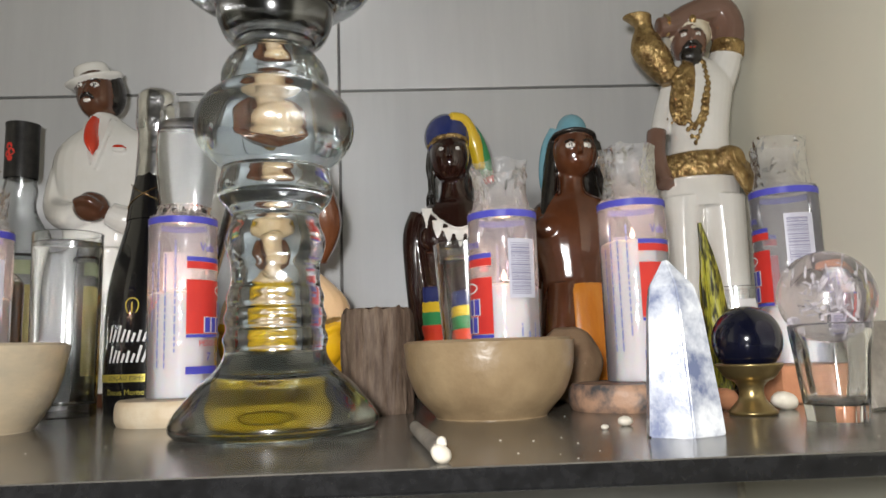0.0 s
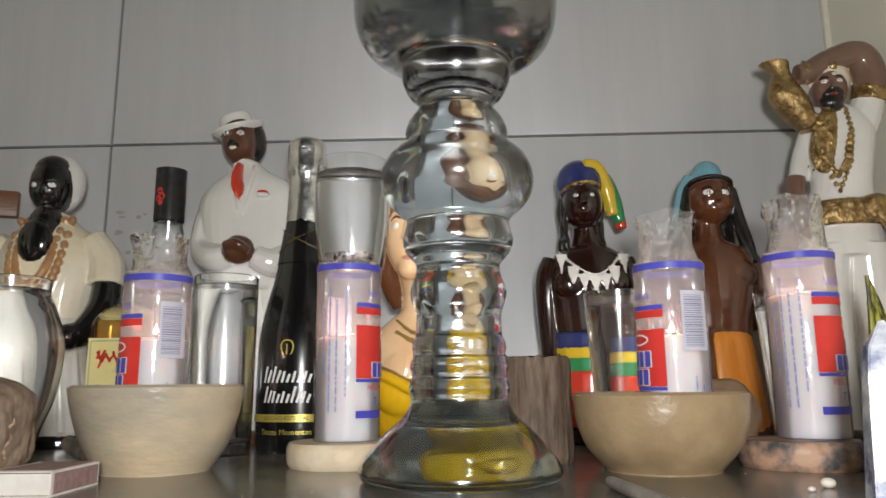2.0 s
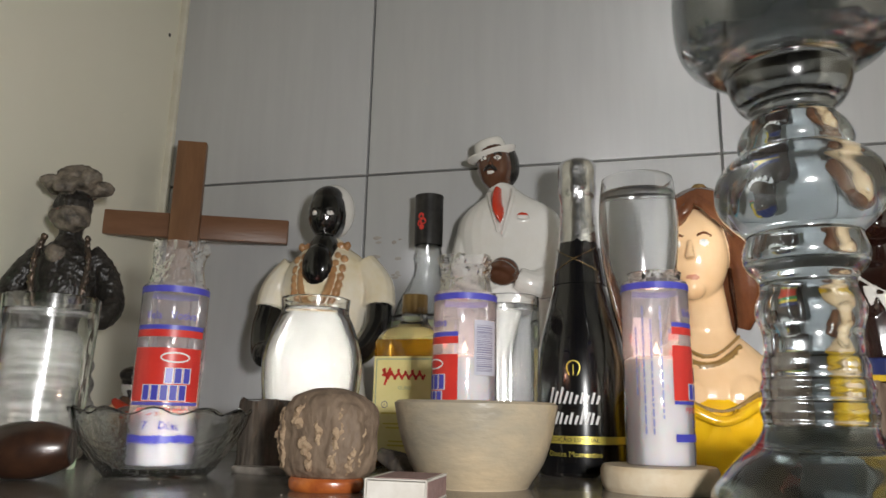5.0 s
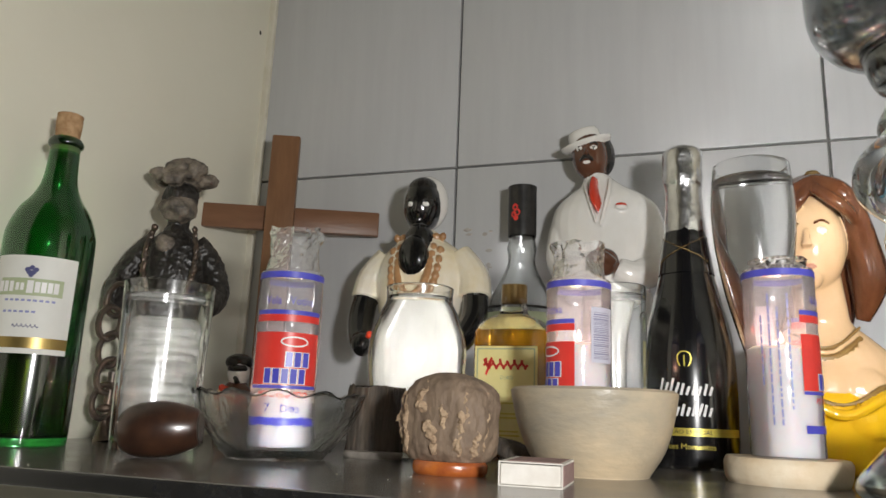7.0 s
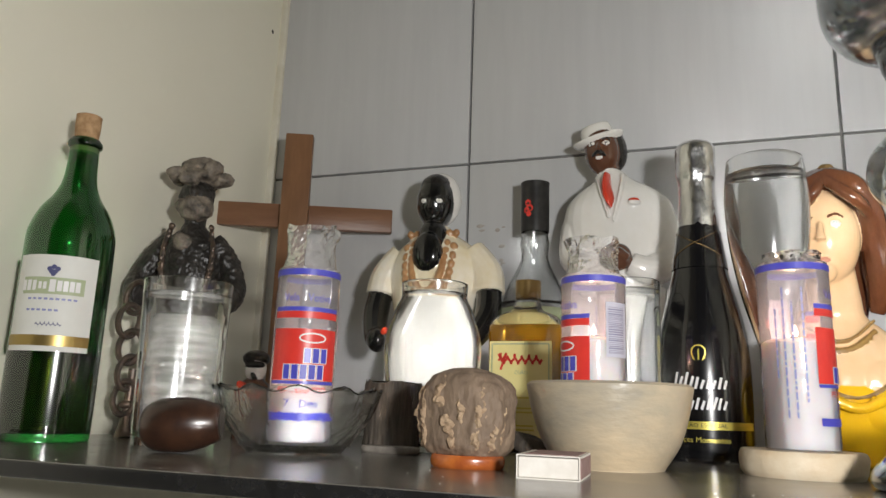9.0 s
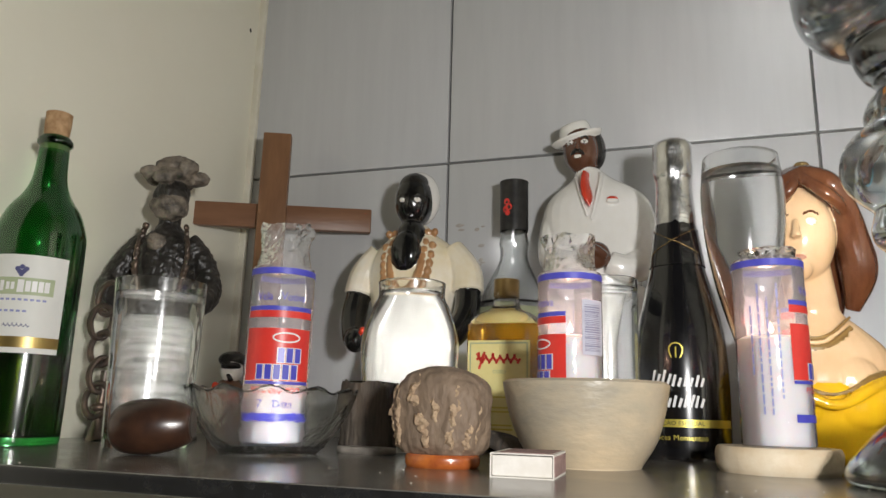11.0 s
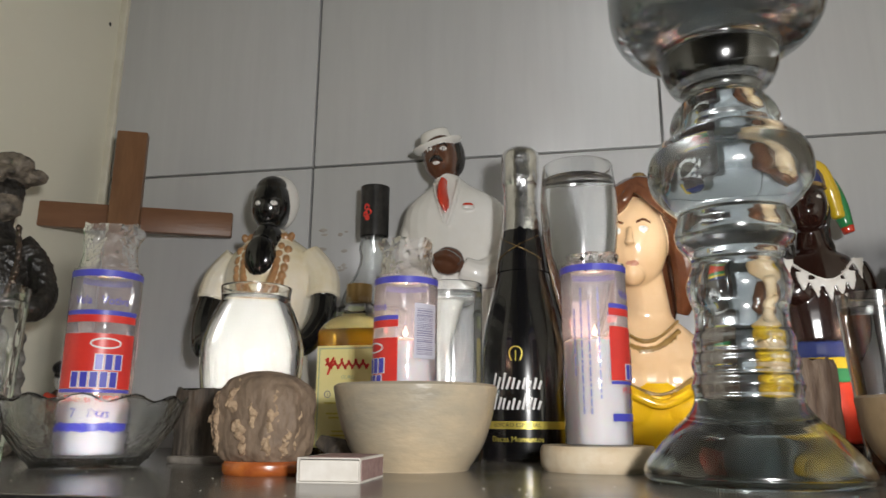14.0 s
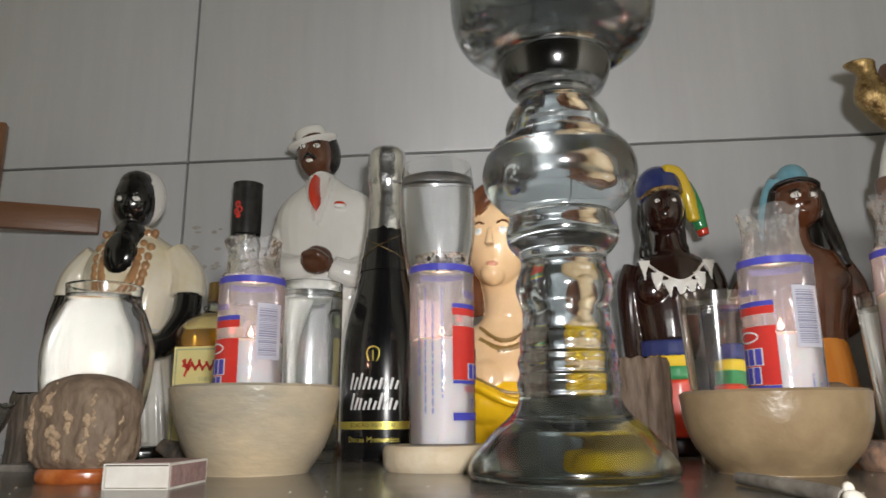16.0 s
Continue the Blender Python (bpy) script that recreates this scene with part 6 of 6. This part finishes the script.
def clay_figure(x, y):
    s = Sculpt()
    k = "clay"
    s.loft(k, [(0, 0, 0, 0.05, 0.034), (0, 0, 0.006, 0.05, 0.034), (0, 0, 0.012, 0.04, 0.028)])
    for d in (-1, 1):
        s.tube(k, [(d * 0.03, -0.012, 0.006), (d * 0.028, -0.004, 0.03), (d * 0.024, 0, 0.07), (d * 0.016, 0, 0.105)], [0.012, 0.0105, 0.013, 0.016])
        s.ball("clay_pale", (d * 0.033, -0.02, 0.006), (0.011, 0.015, 0.0065), seg=14)
    s.loft(k, [(0, 0, 0.09, 0.028, 0.022), (0, 0, 0.12, 0.027, 0.02), (0, 0, 0.15, 0.033, 0.022), (0, 0.001, 0.178, 0.034, 0.021), (0, 0.001, 0.194, 0.02, 0.016), (0, 0, 0.205, 0.0115, 0.012), (0, 0, 0.215, 0.012, 0.012)])
    s.tube(k, [(-0.02, 0, 0.188), (-0.038, 0.002, 0.17), (-0.052, -0.002, 0.146), (-0.051, -0.016, 0.134), (-0.04, -0.026, 0.13)], [0.0125, 0.0135, 0.0125, 0.012, 0.012])
    s.tube(k, [(0.02, 0, 0.188), (0.037, 0.002, 0.17), (0.05, -0.002, 0.142), (0.046, -0.016, 0.128), (0.036, -0.024, 0.126)], [0.0125, 0.0135, 0.0125, 0.012, 0.012])
    s.ball("clay_pale", (-0.008, -0.0195, 0.184), (0.0095, 0.0055, 0.0085), seg=12)
    s.ball(k, (0, -0.004, 0.232), (0.019, 0.019, 0.022), seg=20, rough=0.08)
    s.ball("clay_pale", (0, -0.013, 0.22), (0.0195, 0.0145, 0.0135), seg=26, rough=0.25)
    s.ball(k, (0, -0.0225, 0.234), (0.005, 0.005, 0.006), seg=10)
    # pale folded form added round the legs to brighten the water glass before it
    s.loft("added_pale_folds", [(0, -0.004, 0.004, 0.046, 0.034)] + [(0, -0.004, 0.012 + 0.009 * q, 0.045 - 0.0008 * q + 0.0016 * (-1) ** q, 0.034 - 0.0006 * q + 0.0016 * (-1) ** q) for q in range(11)] + [(0, -0.002, 0.113, 0.032, 0.024)], 36, 4)
    # lumpy wide hat
    s.ball("clay_pale", (0, 0, 0.2535), (0.031, 0.029, 0.008), (4, 4, 0), 32, 0.3)
    s.ball("clay_pale", (0, 0, 0.262), (0.0225, 0.021, 0.0125), seg=20, rough=0.15)
    for q in range(7):
        a = q * 0.9
        s.ball("clay_pale", (0.027 * math.cos(a), 0.025 * math.sin(a), 0.253 + 0.006 * math.sin(q * 2.3)), (0.0105, 0.0095, 0.0075), seg=16, rough=0.45)
    for d in (-1, 1):
        s.tube("chain", [(d * 0.02, -0.012, 0.2), (d * 0.026, -0.021, 0.18), (d * 0.024, -0.0235, 0.155), (d * 0.02, -0.023, 0.13)], 0.0026, 8)
    for q in range(26):
        d, u = (-1, 1)[q % 2], (q // 2) / 12
        s.ball("chain", (d * (0.021 + 0.005 * math.sin(u * 3)), -0.014 - 0.01 * math.sin(u * 2.2), 0.2 - 0.07 * u), (0.0042, 0.0026, 0.0034), (0, 0, q * 37), 8)
    return s.cast(0.0012, 2, 0.0013).place("clay_statue", x, y, 0, "rough dark clay figure in a broad hat with chains", turn=28, size=(0.89, 0.95, 1))


clay_figure(-0.680, 0.742)


def chain(x, y):
    top = thing("iron_chain", x, y, 0, "rusty chain hanging beside the clay figure", "chain")
    spots = [(0.004, 0.124, 15), (-0.002, 0.103, 75), (0.003, 0.079, 20), (0.005, 0.056, 70), (0.004, 0.034, 20)]
    for px, pz, a in spots:
        s = Sculpt()
        ring = [(0.0105 * math.cos(t * math.pi / 6), 0.0, 0.0148 * math.sin(t * math.pi / 6)) for t in range(13)]
        s.tube("chain", ring, 0.0028, 9, 3)
        ob = part("chain_link", s.bm, M["chain"], top)
        ob.matrix_local = pose(px, 0, pz, 0, 8, a)
    s = Sculpt()
    s.tube("chain", [(0.006, 0.002, 0.0), (0.005, 0.002, 0.006), (0.005, 0.003, 0.02), (0.006, 0.004, 0.06)], [0.009, 0.0062, 0.0042, 0.004], 12)
    s.ball("chain", (0.005, 0.002, 0.028), (0.0068, 0.0068, 0.004), seg=14, rough=0.2)
    part("peg", s.bm, M["chain"], top, "rusty upright peg that holds the links")
    return top


chain(-0.697, 0.69)


def small_figure(x, y):
    s = Sculpt()
    s.loft("skin_dark", [(0, 0, 0, 0.018, 0.015), (0, 0, 0.02, 0.016, 0.014), (0, 0, 0.045, 0.017, 0.013), (0, 0, 0.056, 0.009, 0.009)])
    s.tube("red", [(-0.013, -0.008, 0.052), (-0.004, -0.0135, 0.046), (0.006, -0.013, 0.042)], [0.003, 0.004, 0.003])
    s.ball("skin_light", (-0.012, -0.006, 0.042), (0.006, 0.008, 0.009), seg=12)
    s.ball("eye", (0.001, -0.003, 0.065), (0.0105, 0.0105, 0.012), seg=18)
    s.ball("hair_black", (0.001, -0.007, 0.069), (0.0098, 0.0085, 0.004), seg=14)
    s.tube("hair_black", [(0.0, -0.0125, 0.061), (0.004, -0.014, 0.055)], [0.0015, 0.003], 8)
    s.ball("hair_black", (0.0, 0.001, 0.0755), (0.0135, 0.0125, 0.0085), seg=18)
    return s.cast(0.0007, 2).place("small_figure", x, y, 0, "tiny painted figurine, white face and black cap", "figurine", 20)


small_figure(-0.617, 0.775)


# ---- logs, stones and small things ----
def stump(name, x, y, r, h, material, top_material, label, seed, lean=0.0, ridges=9):
    top = thing(name, x, y, 0, label, "log")
    bm = bmesh.new()
    seg, rows, grid = 90, 22, []
    for j in range(rows + 1):
        u = j / rows
        ring = []
        for k in range(seg):
            a = 2 * math.pi * k / seg
            p = Vector((math.cos(a) * 1.7 + seed, math.sin(a) * 1.7, u * 1.5))
            q = r * (1 + 0.07 * noise.noise(p) + 0.014 * math.sin(a * ridges + 5 * noise.noise(p * 1.2)) + 0.05 * noise.noise(Vector((p.x * 5, p.y * 5, p.z * 2.5))) + 0.025 * noise.noise(p * 14))
            edge = 0.96 if j in (0, rows) else 1
            ring.append(bm.verts.new((q * edge * math.cos(a) + lean * u, q * edge * math.sin(a), h * u + (0.004 * noise.noise(p * 2) if j == rows else 0))))
        grid.append(ring)
    for a, b in zip(grid, grid[1:]):
        for k in range(seg):
            bm.faces.new((a[k], a[(k + 1) % seg], b[(k + 1) % seg], b[k]))
    bm.faces.new(grid[0][::-1])
    part("bark", bm, M[material], top, "ridged bark")
    cap = bmesh.new()
    mid = cap.verts.new((lean, 0, h + 0.0012))
    return top, cap, mid


def log(name, x, y, r, h, material, top_material, label, seed, lean=0.0, ridges=9):
    top, cap, mid = stump(name, x, y, r, h, material, top_material, label, seed, lean, ridges)
    seg = 40
    ring = [cap.verts.new((lean + r * 0.97 * math.cos(2 * math.pi * k / seg) * (1 + 0.05 * noise.noise(Vector((math.cos(2 * math.pi * k / seg) * 1.7 + seed, math.sin(2 * math.pi * k / seg) * 1.7, 1.5)))), r * 0.97 * math.sin(2 * math.pi * k / seg), h + 0.0004)) for k in range(seg)]
    for k in range(seg):
        cap.faces.new((mid, ring[k], ring[(k + 1) % seg]))
    part("cut_end", cap, M[top_material], top, "sawn wood end")
    return top


log("short_log", -0.447, 0.722, 0.0235, 0.054, "bark_dark", "bark_dark", "short blackened log standing on the shelf", 2.0)
log("short_log", -0.014, 0.724, 0.0252, 0.0725, "bark_brown", "cut_wood", "short brown log with sawn top", 7.0, 0, 11)


def domed_bark(x, y):
    top = thing("bark_lump", x, y, 0, "rough brown lump of bark with pale crumbly veins", "wood lump", "", -14)
    s = Sculpt()
    s.loft("bark", [(0, 0, 0.0085, 0.030, 0.022), (0, 0, 0.016, 0.034, 0.026), (0.001, 0, 0.036, 0.0365, 0.0275), (0.001, 0, 0.052, 0.034, 0.026), (0.0, 0, 0.062, 0.025, 0.021), (-0.001, 0, 0.067, 0.012, 0.011), (-0.001, 0, 0.068, 0.003, 0.003)], 120, 9, 0.72)

    def bumpy(v):
        q = Vector((v.x * 70, v.y * 70, v.z * 45))
        return 1 + 0.07 * noise.noise(q) + 0.045 * noise.noise(q * 2.7) + 0.03 * noise.noise(q * 6)
    for v in s.bm.verts:
        k = bumpy(v.co)
        v.co.x, v.co.y = v.co.x * k, v.co.y * k
    shrink = Matrix.Diagonal((0.83, 0.84, 0.9, 1))
    bmesh.ops.transform(s.bm, matrix=shrink, verts=s.bm.verts)
    part("body", s.bm, M["bark"], top, "dark grey-brown bark", True, 70)
    rng = random.Random(3)
    for a, z0, z1, wide in ((-82, 0.014, 0.05, 0.0032), (-58, 0.02, 0.056, 0.0036), (-50, 0.012, 0.03, 0.003), (-36, 0.012, 0.052, 0.0034), (-8, 0.04, 0.061, 0.0042), (2, 0.014, 0.034, 0.0048), (10, 0.03, 0.046, 0.0034), (34, 0.012, 0.042, 0.0046), (44, 0.034, 0.056, 0.0038), (62, 0.012, 0.03, 0.0044), (80, 0.016, 0.046, 0.0036)):
        vein = Sculpt()
        n, pts, fat = 8, [], []
        for k in range(n):
            z = z0 + (z1 - z0) * k / (n - 1)
            b = radians(a + rng.uniform(-4, 4))
            ex, ey = float(np.interp(z, [0.0085, 0.016, 0.036, 0.052, 0.062], [0.03, 0.034, 0.0365, 0.034, 0.025])), float(np.interp(z, [0.0085, 0.016, 0.036, 0.052, 0.062], [0.022, 0.026, 0.0275, 0.026, 0.021]))
            p = Vector((ex * math.copysign(abs(math.sin(b)) ** 0.72, math.sin(b)), -ey * abs(math.cos(b)) ** 0.72, z))
            q = bumpy(p) * 0.985
            pts.append((p.x * q, p.y * q, z))
            fat.append(wide * rng.uniform(0.35, 0.8) * (0.4 if k in (0, n - 1) else 1))
        vein.tube("vein", pts, fat, 12, 6)
        for v in vein.bm.verts:
            v.co += Vector((noise.noise(v.co * 400), noise.noise(v.co * 400 + Vector((9, 0, 0))), noise.noise(v.co * 400 + Vector((0, 9, 0))))) * 0.0016
        bmesh.ops.transform(vein.bm, matrix=shrink, verts=vein.bm.verts)
        part("vein", vein.bm, M["vein"], top, "pale crumbly bark vein")
    return top


domed_bark(-0.3505, 0.617)
stone_disc("agate_slice", -0.3465, 0.607, 0.0235, 0.0078, "agate", "polished orange agate slice under the bark lump", 4, "stone", 0.8)
stone_disc("flat_stone", -0.436, 0.694, 0.024, 0.005, "grey_stone", "small flat grey stone before the dark log", 6, "stone", 0.45)


def dark_husk(x, y):
    s = Sculpt()
    s.tube("bark_dark", [(-0.018, 0.002, 0.017), (0, 0, 0.0105), (0.012, -0.002, 0.007), (0.024, -0.004, 0.004)], [0.005, 0.009, 0.0065, 0.0035], flat=0.6)
    return s.place("dry_husk", x, y, 0, "dark dry seed husk lying by the bowl", "husk")


dark_husk(-0.33, 0.705)


def gourd(x, y):
    top = thing("gourd_cup", x, y, 0, "polished dark brown gourd cup lying on its side", "gourd", "", 0)
    prof = rounded([(0, -0.034), (0.012, -0.0325), (0.0195, -0.024), (0.0225, -0.008), (0.0215, 0.01), (0.0165, 0.026), (0.0135, 0.0305), (0.012, 0.031), (0, 0.0305)], 4)
    bm = lathe(prof, 48)
    bmesh.ops.transform(bm, matrix=pose(0, 0, 0.0185, 0, 86, 24) @ Matrix.Scale(0.8, 4), verts=bm.verts)
    part("shell", bm, M["gourd"], top, "polished gourd shell")
    bm = lathe([(0, 0.0308), (0.0115, 0.0308), (0.0118, 0.0318), (0, 0.0316)], 32)
    bmesh.ops.transform(bm, matrix=pose(0, 0, 0.0185, 0, 86, 24) @ Matrix.Scale(0.8, 4), verts=bm.verts)
    part("cut_end", bm, M["bark_dark"], top, "dark cut end")
    return top


gourd(-0.537, 0.577)


def matchbox(x, y, turn):
    top = thing("matchbox", x, y, 0, "small white matchbox with mauve striker side, closed", "matchbox", "", turn)
    w, d, h = 0.0338, 0.05, 0.0126
    bm = bmesh.new()
    for args in ((0, w, 0, d, 0, 0.0006), (0, w, 0, d, h - 0.0006, h), (0, 0.0006, 0, d, 0.0006, h - 0.0006), (w - 0.0006, w, 0, d, 0.0006, h - 0.0006)):
        slab(*args, bm=bm)
    part("cover", bm, M["match_card"], top, "white printed card cover", False)
    part("tray", slab(0.0009, w - 0.0009, 0.0008, d - 0.0008, 0.0008, h - 0.0012, 0.0006), M["match_card"], top, "white card tray end", False)
    part("striker", slab(w, w + 0.0004, 0.002, d - 0.002, 0.0012, h - 0.0012), M["striker"], top, "mauve striking strip", False)
    part("top_print", slab(0.004, w - 0.002, 0.004, d - 0.003, h, h + 0.0003), M["striker"], top, "faded printed top", False)
    return top


matchbox(-0.3035, 0.5575, 2)


def round_stone(x, y):
    s = Sculpt()
    s.ball("brown_stone", (0, 0, 0.028), (0.027, 0.022, 0.0285), (0, 10, 0), 30, 0.10)
    return s.place("round_stone", x, y, 0, "rounded brown stone behind the brown bowl", "stone")


round_stone(0.127, 0.752)


def obelisk(x, y):
    """A polished six-sided crystal point, leaning slightly."""
    bm = bmesh.new()
    n, rings = 6, []
    for r, z, dx in ((0.0188, 0.0, 0.0), (0.0178, 0.012, 0.0), (0.0135, 0.058, -0.001), (0.0112, 0.069, -0.0015)):
        rings.append([bm.verts.new((dx + r * math.cos(2 * math.pi * k / n + 0.35) * (1.1 if k % 2 else 0.95), r * 0.85 * math.sin(2 * math.pi * k / n + 0.35), z)) for k in range(n)])
    tip = bm.verts.new((-0.003, 0, 0.0835))
    for a, b in zip(rings, rings[1:]):
        for k in range(n):
            bm.faces.new((a[k], a[(k + 1) % n], b[(k + 1) % n], b[k]))
    for k in range(n):
        bm.faces.new((rings[-1][k], rings[-1][(k + 1) % n], tip))
    bm.faces.new(rings[0][::-1])
    bmesh.ops.bevel(bm, geom=list(bm.edges), offset=0.0007, segments=2, affect="EDGES")
    return solid("crystal_point", bm, M["sodalite"], x, y, 0, "polished blue and white mottled crystal point", "crystal", 8, True, 20)


obelisk(0.137, 0.541)


def sphere_on_stand(x, y):
    ob = solid("stone_sphere", lathe([(0.0195 * math.sin(t * math.pi / 32), -0.0195 * math.cos(t * math.pi / 32)) for t in range(33)], 48), M["blue_sphere"], x, y, 0.0425, "polished midnight-blue stone sphere on a brass stand", "sphere")
    prof = rounded([(0.0125, 0), (0.0135, 0.0015), (0.0115, 0.004), (0.0075, 0.009), (0.0068, 0.0145), (0.009, 0.0185), (0.0135, 0.021), (0.0175, 0.0265), (0.0185, 0.0285), (0.0172, 0.029), (0.0125, 0.0268)], 4)
    bm = lathe([(0, 0), *prof, (0, 0.0226)], 40)
    return ob, solid("brass_stand", bm, M["brass"], x, y, 0, "small turned brass pedestal under a dark sphere", "stand")


sphere_on_stand(0.206, 0.618)


def crystal_ball(x, y, z):
    top = thing("crystal_ball", x, y, z, "pale violet crystal ball full of inner cracks", "sphere")
    bm = lathe([(0.0242 * math.sin(t * math.pi / 40), -0.0242 * math.cos(t * math.pi / 40)) for t in range(41)], 60)
    clear(part("ball", bm, M["amethyst"], top, "pale violet polished crystal"))
    rng = random.Random(12)
    bm = bmesh.new()
    for k in range(120):
        c = Vector([rng.uniform(-1, 1) for _ in range(3)]).normalized() * rng.uniform(0.002, 0.019)
        m = Matrix.Translation(c) @ Euler([rng.uniform(0, 6.3) for _ in range(3)]).to_matrix().to_4x4() @ Matrix.Diagonal((rng.uniform(0.0006, 0.0032), rng.uniform(0.0002, 0.0009), 0.0001, 1))
        got = bmesh.ops.create_icosphere(bm, subdivisions=2, radius=1, matrix=m)
        for v in got["verts"]:
            v.co += Vector((1, 1, 1)) * 0.0007 * noise.noise(v.co * 500)
    part("cracks", bm, M["crack"], top, "white glinting inner fractures")
    return top


crystal_ball(0.2315, 0.576, 0.0638)


def husk(x, y):
    s = Sculpt()
    s.loft("corn", [(0.006, 0, 0.0, 0.005, 0.005), (0.004, 0, 0.03, 0.0085, 0.008), (0.002, 0, 0.075, 0.0078, 0.007), (0.0, 0, 0.105, 0.0045, 0.004), (-0.003, 0, 0.127, 0.0012, 0.0012)], 20, 6)
    for v in s.bm.verts:
        a = math.atan2(v.co.y, v.co.x)
        v.co += Vector((v.co.x, v.co.y, 0)) * 0.12 * math.sin(a * 8 + v.co.z * 60)
    return s.place("dry_pod", x, y, 0, "slender olive and black dry seed pod upright", "pod")


husk(0.223, 0.708)


def taper(x, y):
    """A worn taper lying across the shelf, its pale crumbly end over the front edge."""
    top = thing("wax_stick", x, y, 0, "worn grey wax stick with crumbled white end", "stick")
    s = Sculpt()
    s.tube("grey_stone", [(-0.009, 0.1, 0.0034), (-0.006, 0.07, 0.0036), (-0.001, 0.03, 0.0036), (0.001, 0.004, 0.0036)], [0.003, 0.0034, 0.0036, 0.0034])
    part("stick", s.bm, M["grey_stone"], top, "grey-brown stick")
    s = Sculpt()
    s.ball("shell", (0.001, -0.002, 0.0036), (0.0042, 0.005, 0.0038), seg=18, rough=0.5)
    s.ball("shell", (0.002, 0.004, 0.007), (0.0022, 0.0024, 0.0026), seg=12, rough=0.4)
    part("crumbled_end", s.bm, M["shell"], top, "white crumbled tip")
    return top


taper(0.021, 0.485)


def crumb(x, y, r, material="shell", name="wax_crumb", label="small pale crumb of wax on the shelf"):
    s = Sculpt()
    s.ball(material, (0, 0, r * 0.7), (r * 1.3, r, r * 0.75), (0, 0, 30), 12, 0.25)
    return s.place(name, x, y, 0, label, "crumb")


crumb(0.122, 0.585, 0.0035)
crumb(0.108, 0.572, 0.0018)
crumb(-0.335, 0.63, 0.0022)
crumb(0.205, 0.655, 0.009, "terracotta", "clay_pebble", "orange clay pebble behind the brass stand")
crumb(0.236, 0.64, 0.0075, "shell", "white_pebble", "white pebble behind the shot glass")


def leaning_slab(x, y):
    bm = slab(-0.03, 0.03, -0.003, 0.003, 0, 0.052, 0.0015)
    ob = solid("stone_plaque", bm, M["grey_stone"], x, y, 0.0005, "rough grey stone plaque leaning by the wall", "plaque")
    ob.matrix_world = pose(x, y, 0.001, -16, 0, 20)
    return ob


leaning_slab(0.301, 0.622)


def shelf_dust():
    rng = random.Random(21)
    bm = bmesh.new()
    for k in range(70):
        rr = rng.uniform(0.0002, 0.0005)
        bmesh.ops.create_icosphere(bm, subdivisions=1, radius=rr, matrix=Matrix.Translation((rng.uniform(LEFT + 0.03, RIGHT - 0.03), FRONT + 0.01 + 0.2 * rng.random() ** 1.6, rr * 0.5)) @ Matrix.Diagonal((1.4, 1, 0.6, 1)))
    ob = solid("dust_specks", bm, M["shell"], 0, 0, 0, "fine pale dust specks scattered on the shelf", "dust")
    tagged(ob, kind="stuff")


shelf_dust()


# ---- wall tiles, each a piece of the back wall ----
def tiles():
    cols = [(LEFT + 0.001, -0.4645), (-0.4615, -0.0645), (-0.0615, RIGHT - 0.001)]
    rows = [(-1.2, -0.8785), (-0.8755, -0.2785), (-0.2755, 0.3215), (0.3245, 0.9215), (0.9245, 1.4)]
    for x0, x1 in cols:
        for z0, z1 in rows:
            ob = part("tile", slab(x0, x1, WALL_Y, WALL_Y + 0.0075, z0, z1, 0.0009), M["tile"], back, "", True, 30)


tiles()
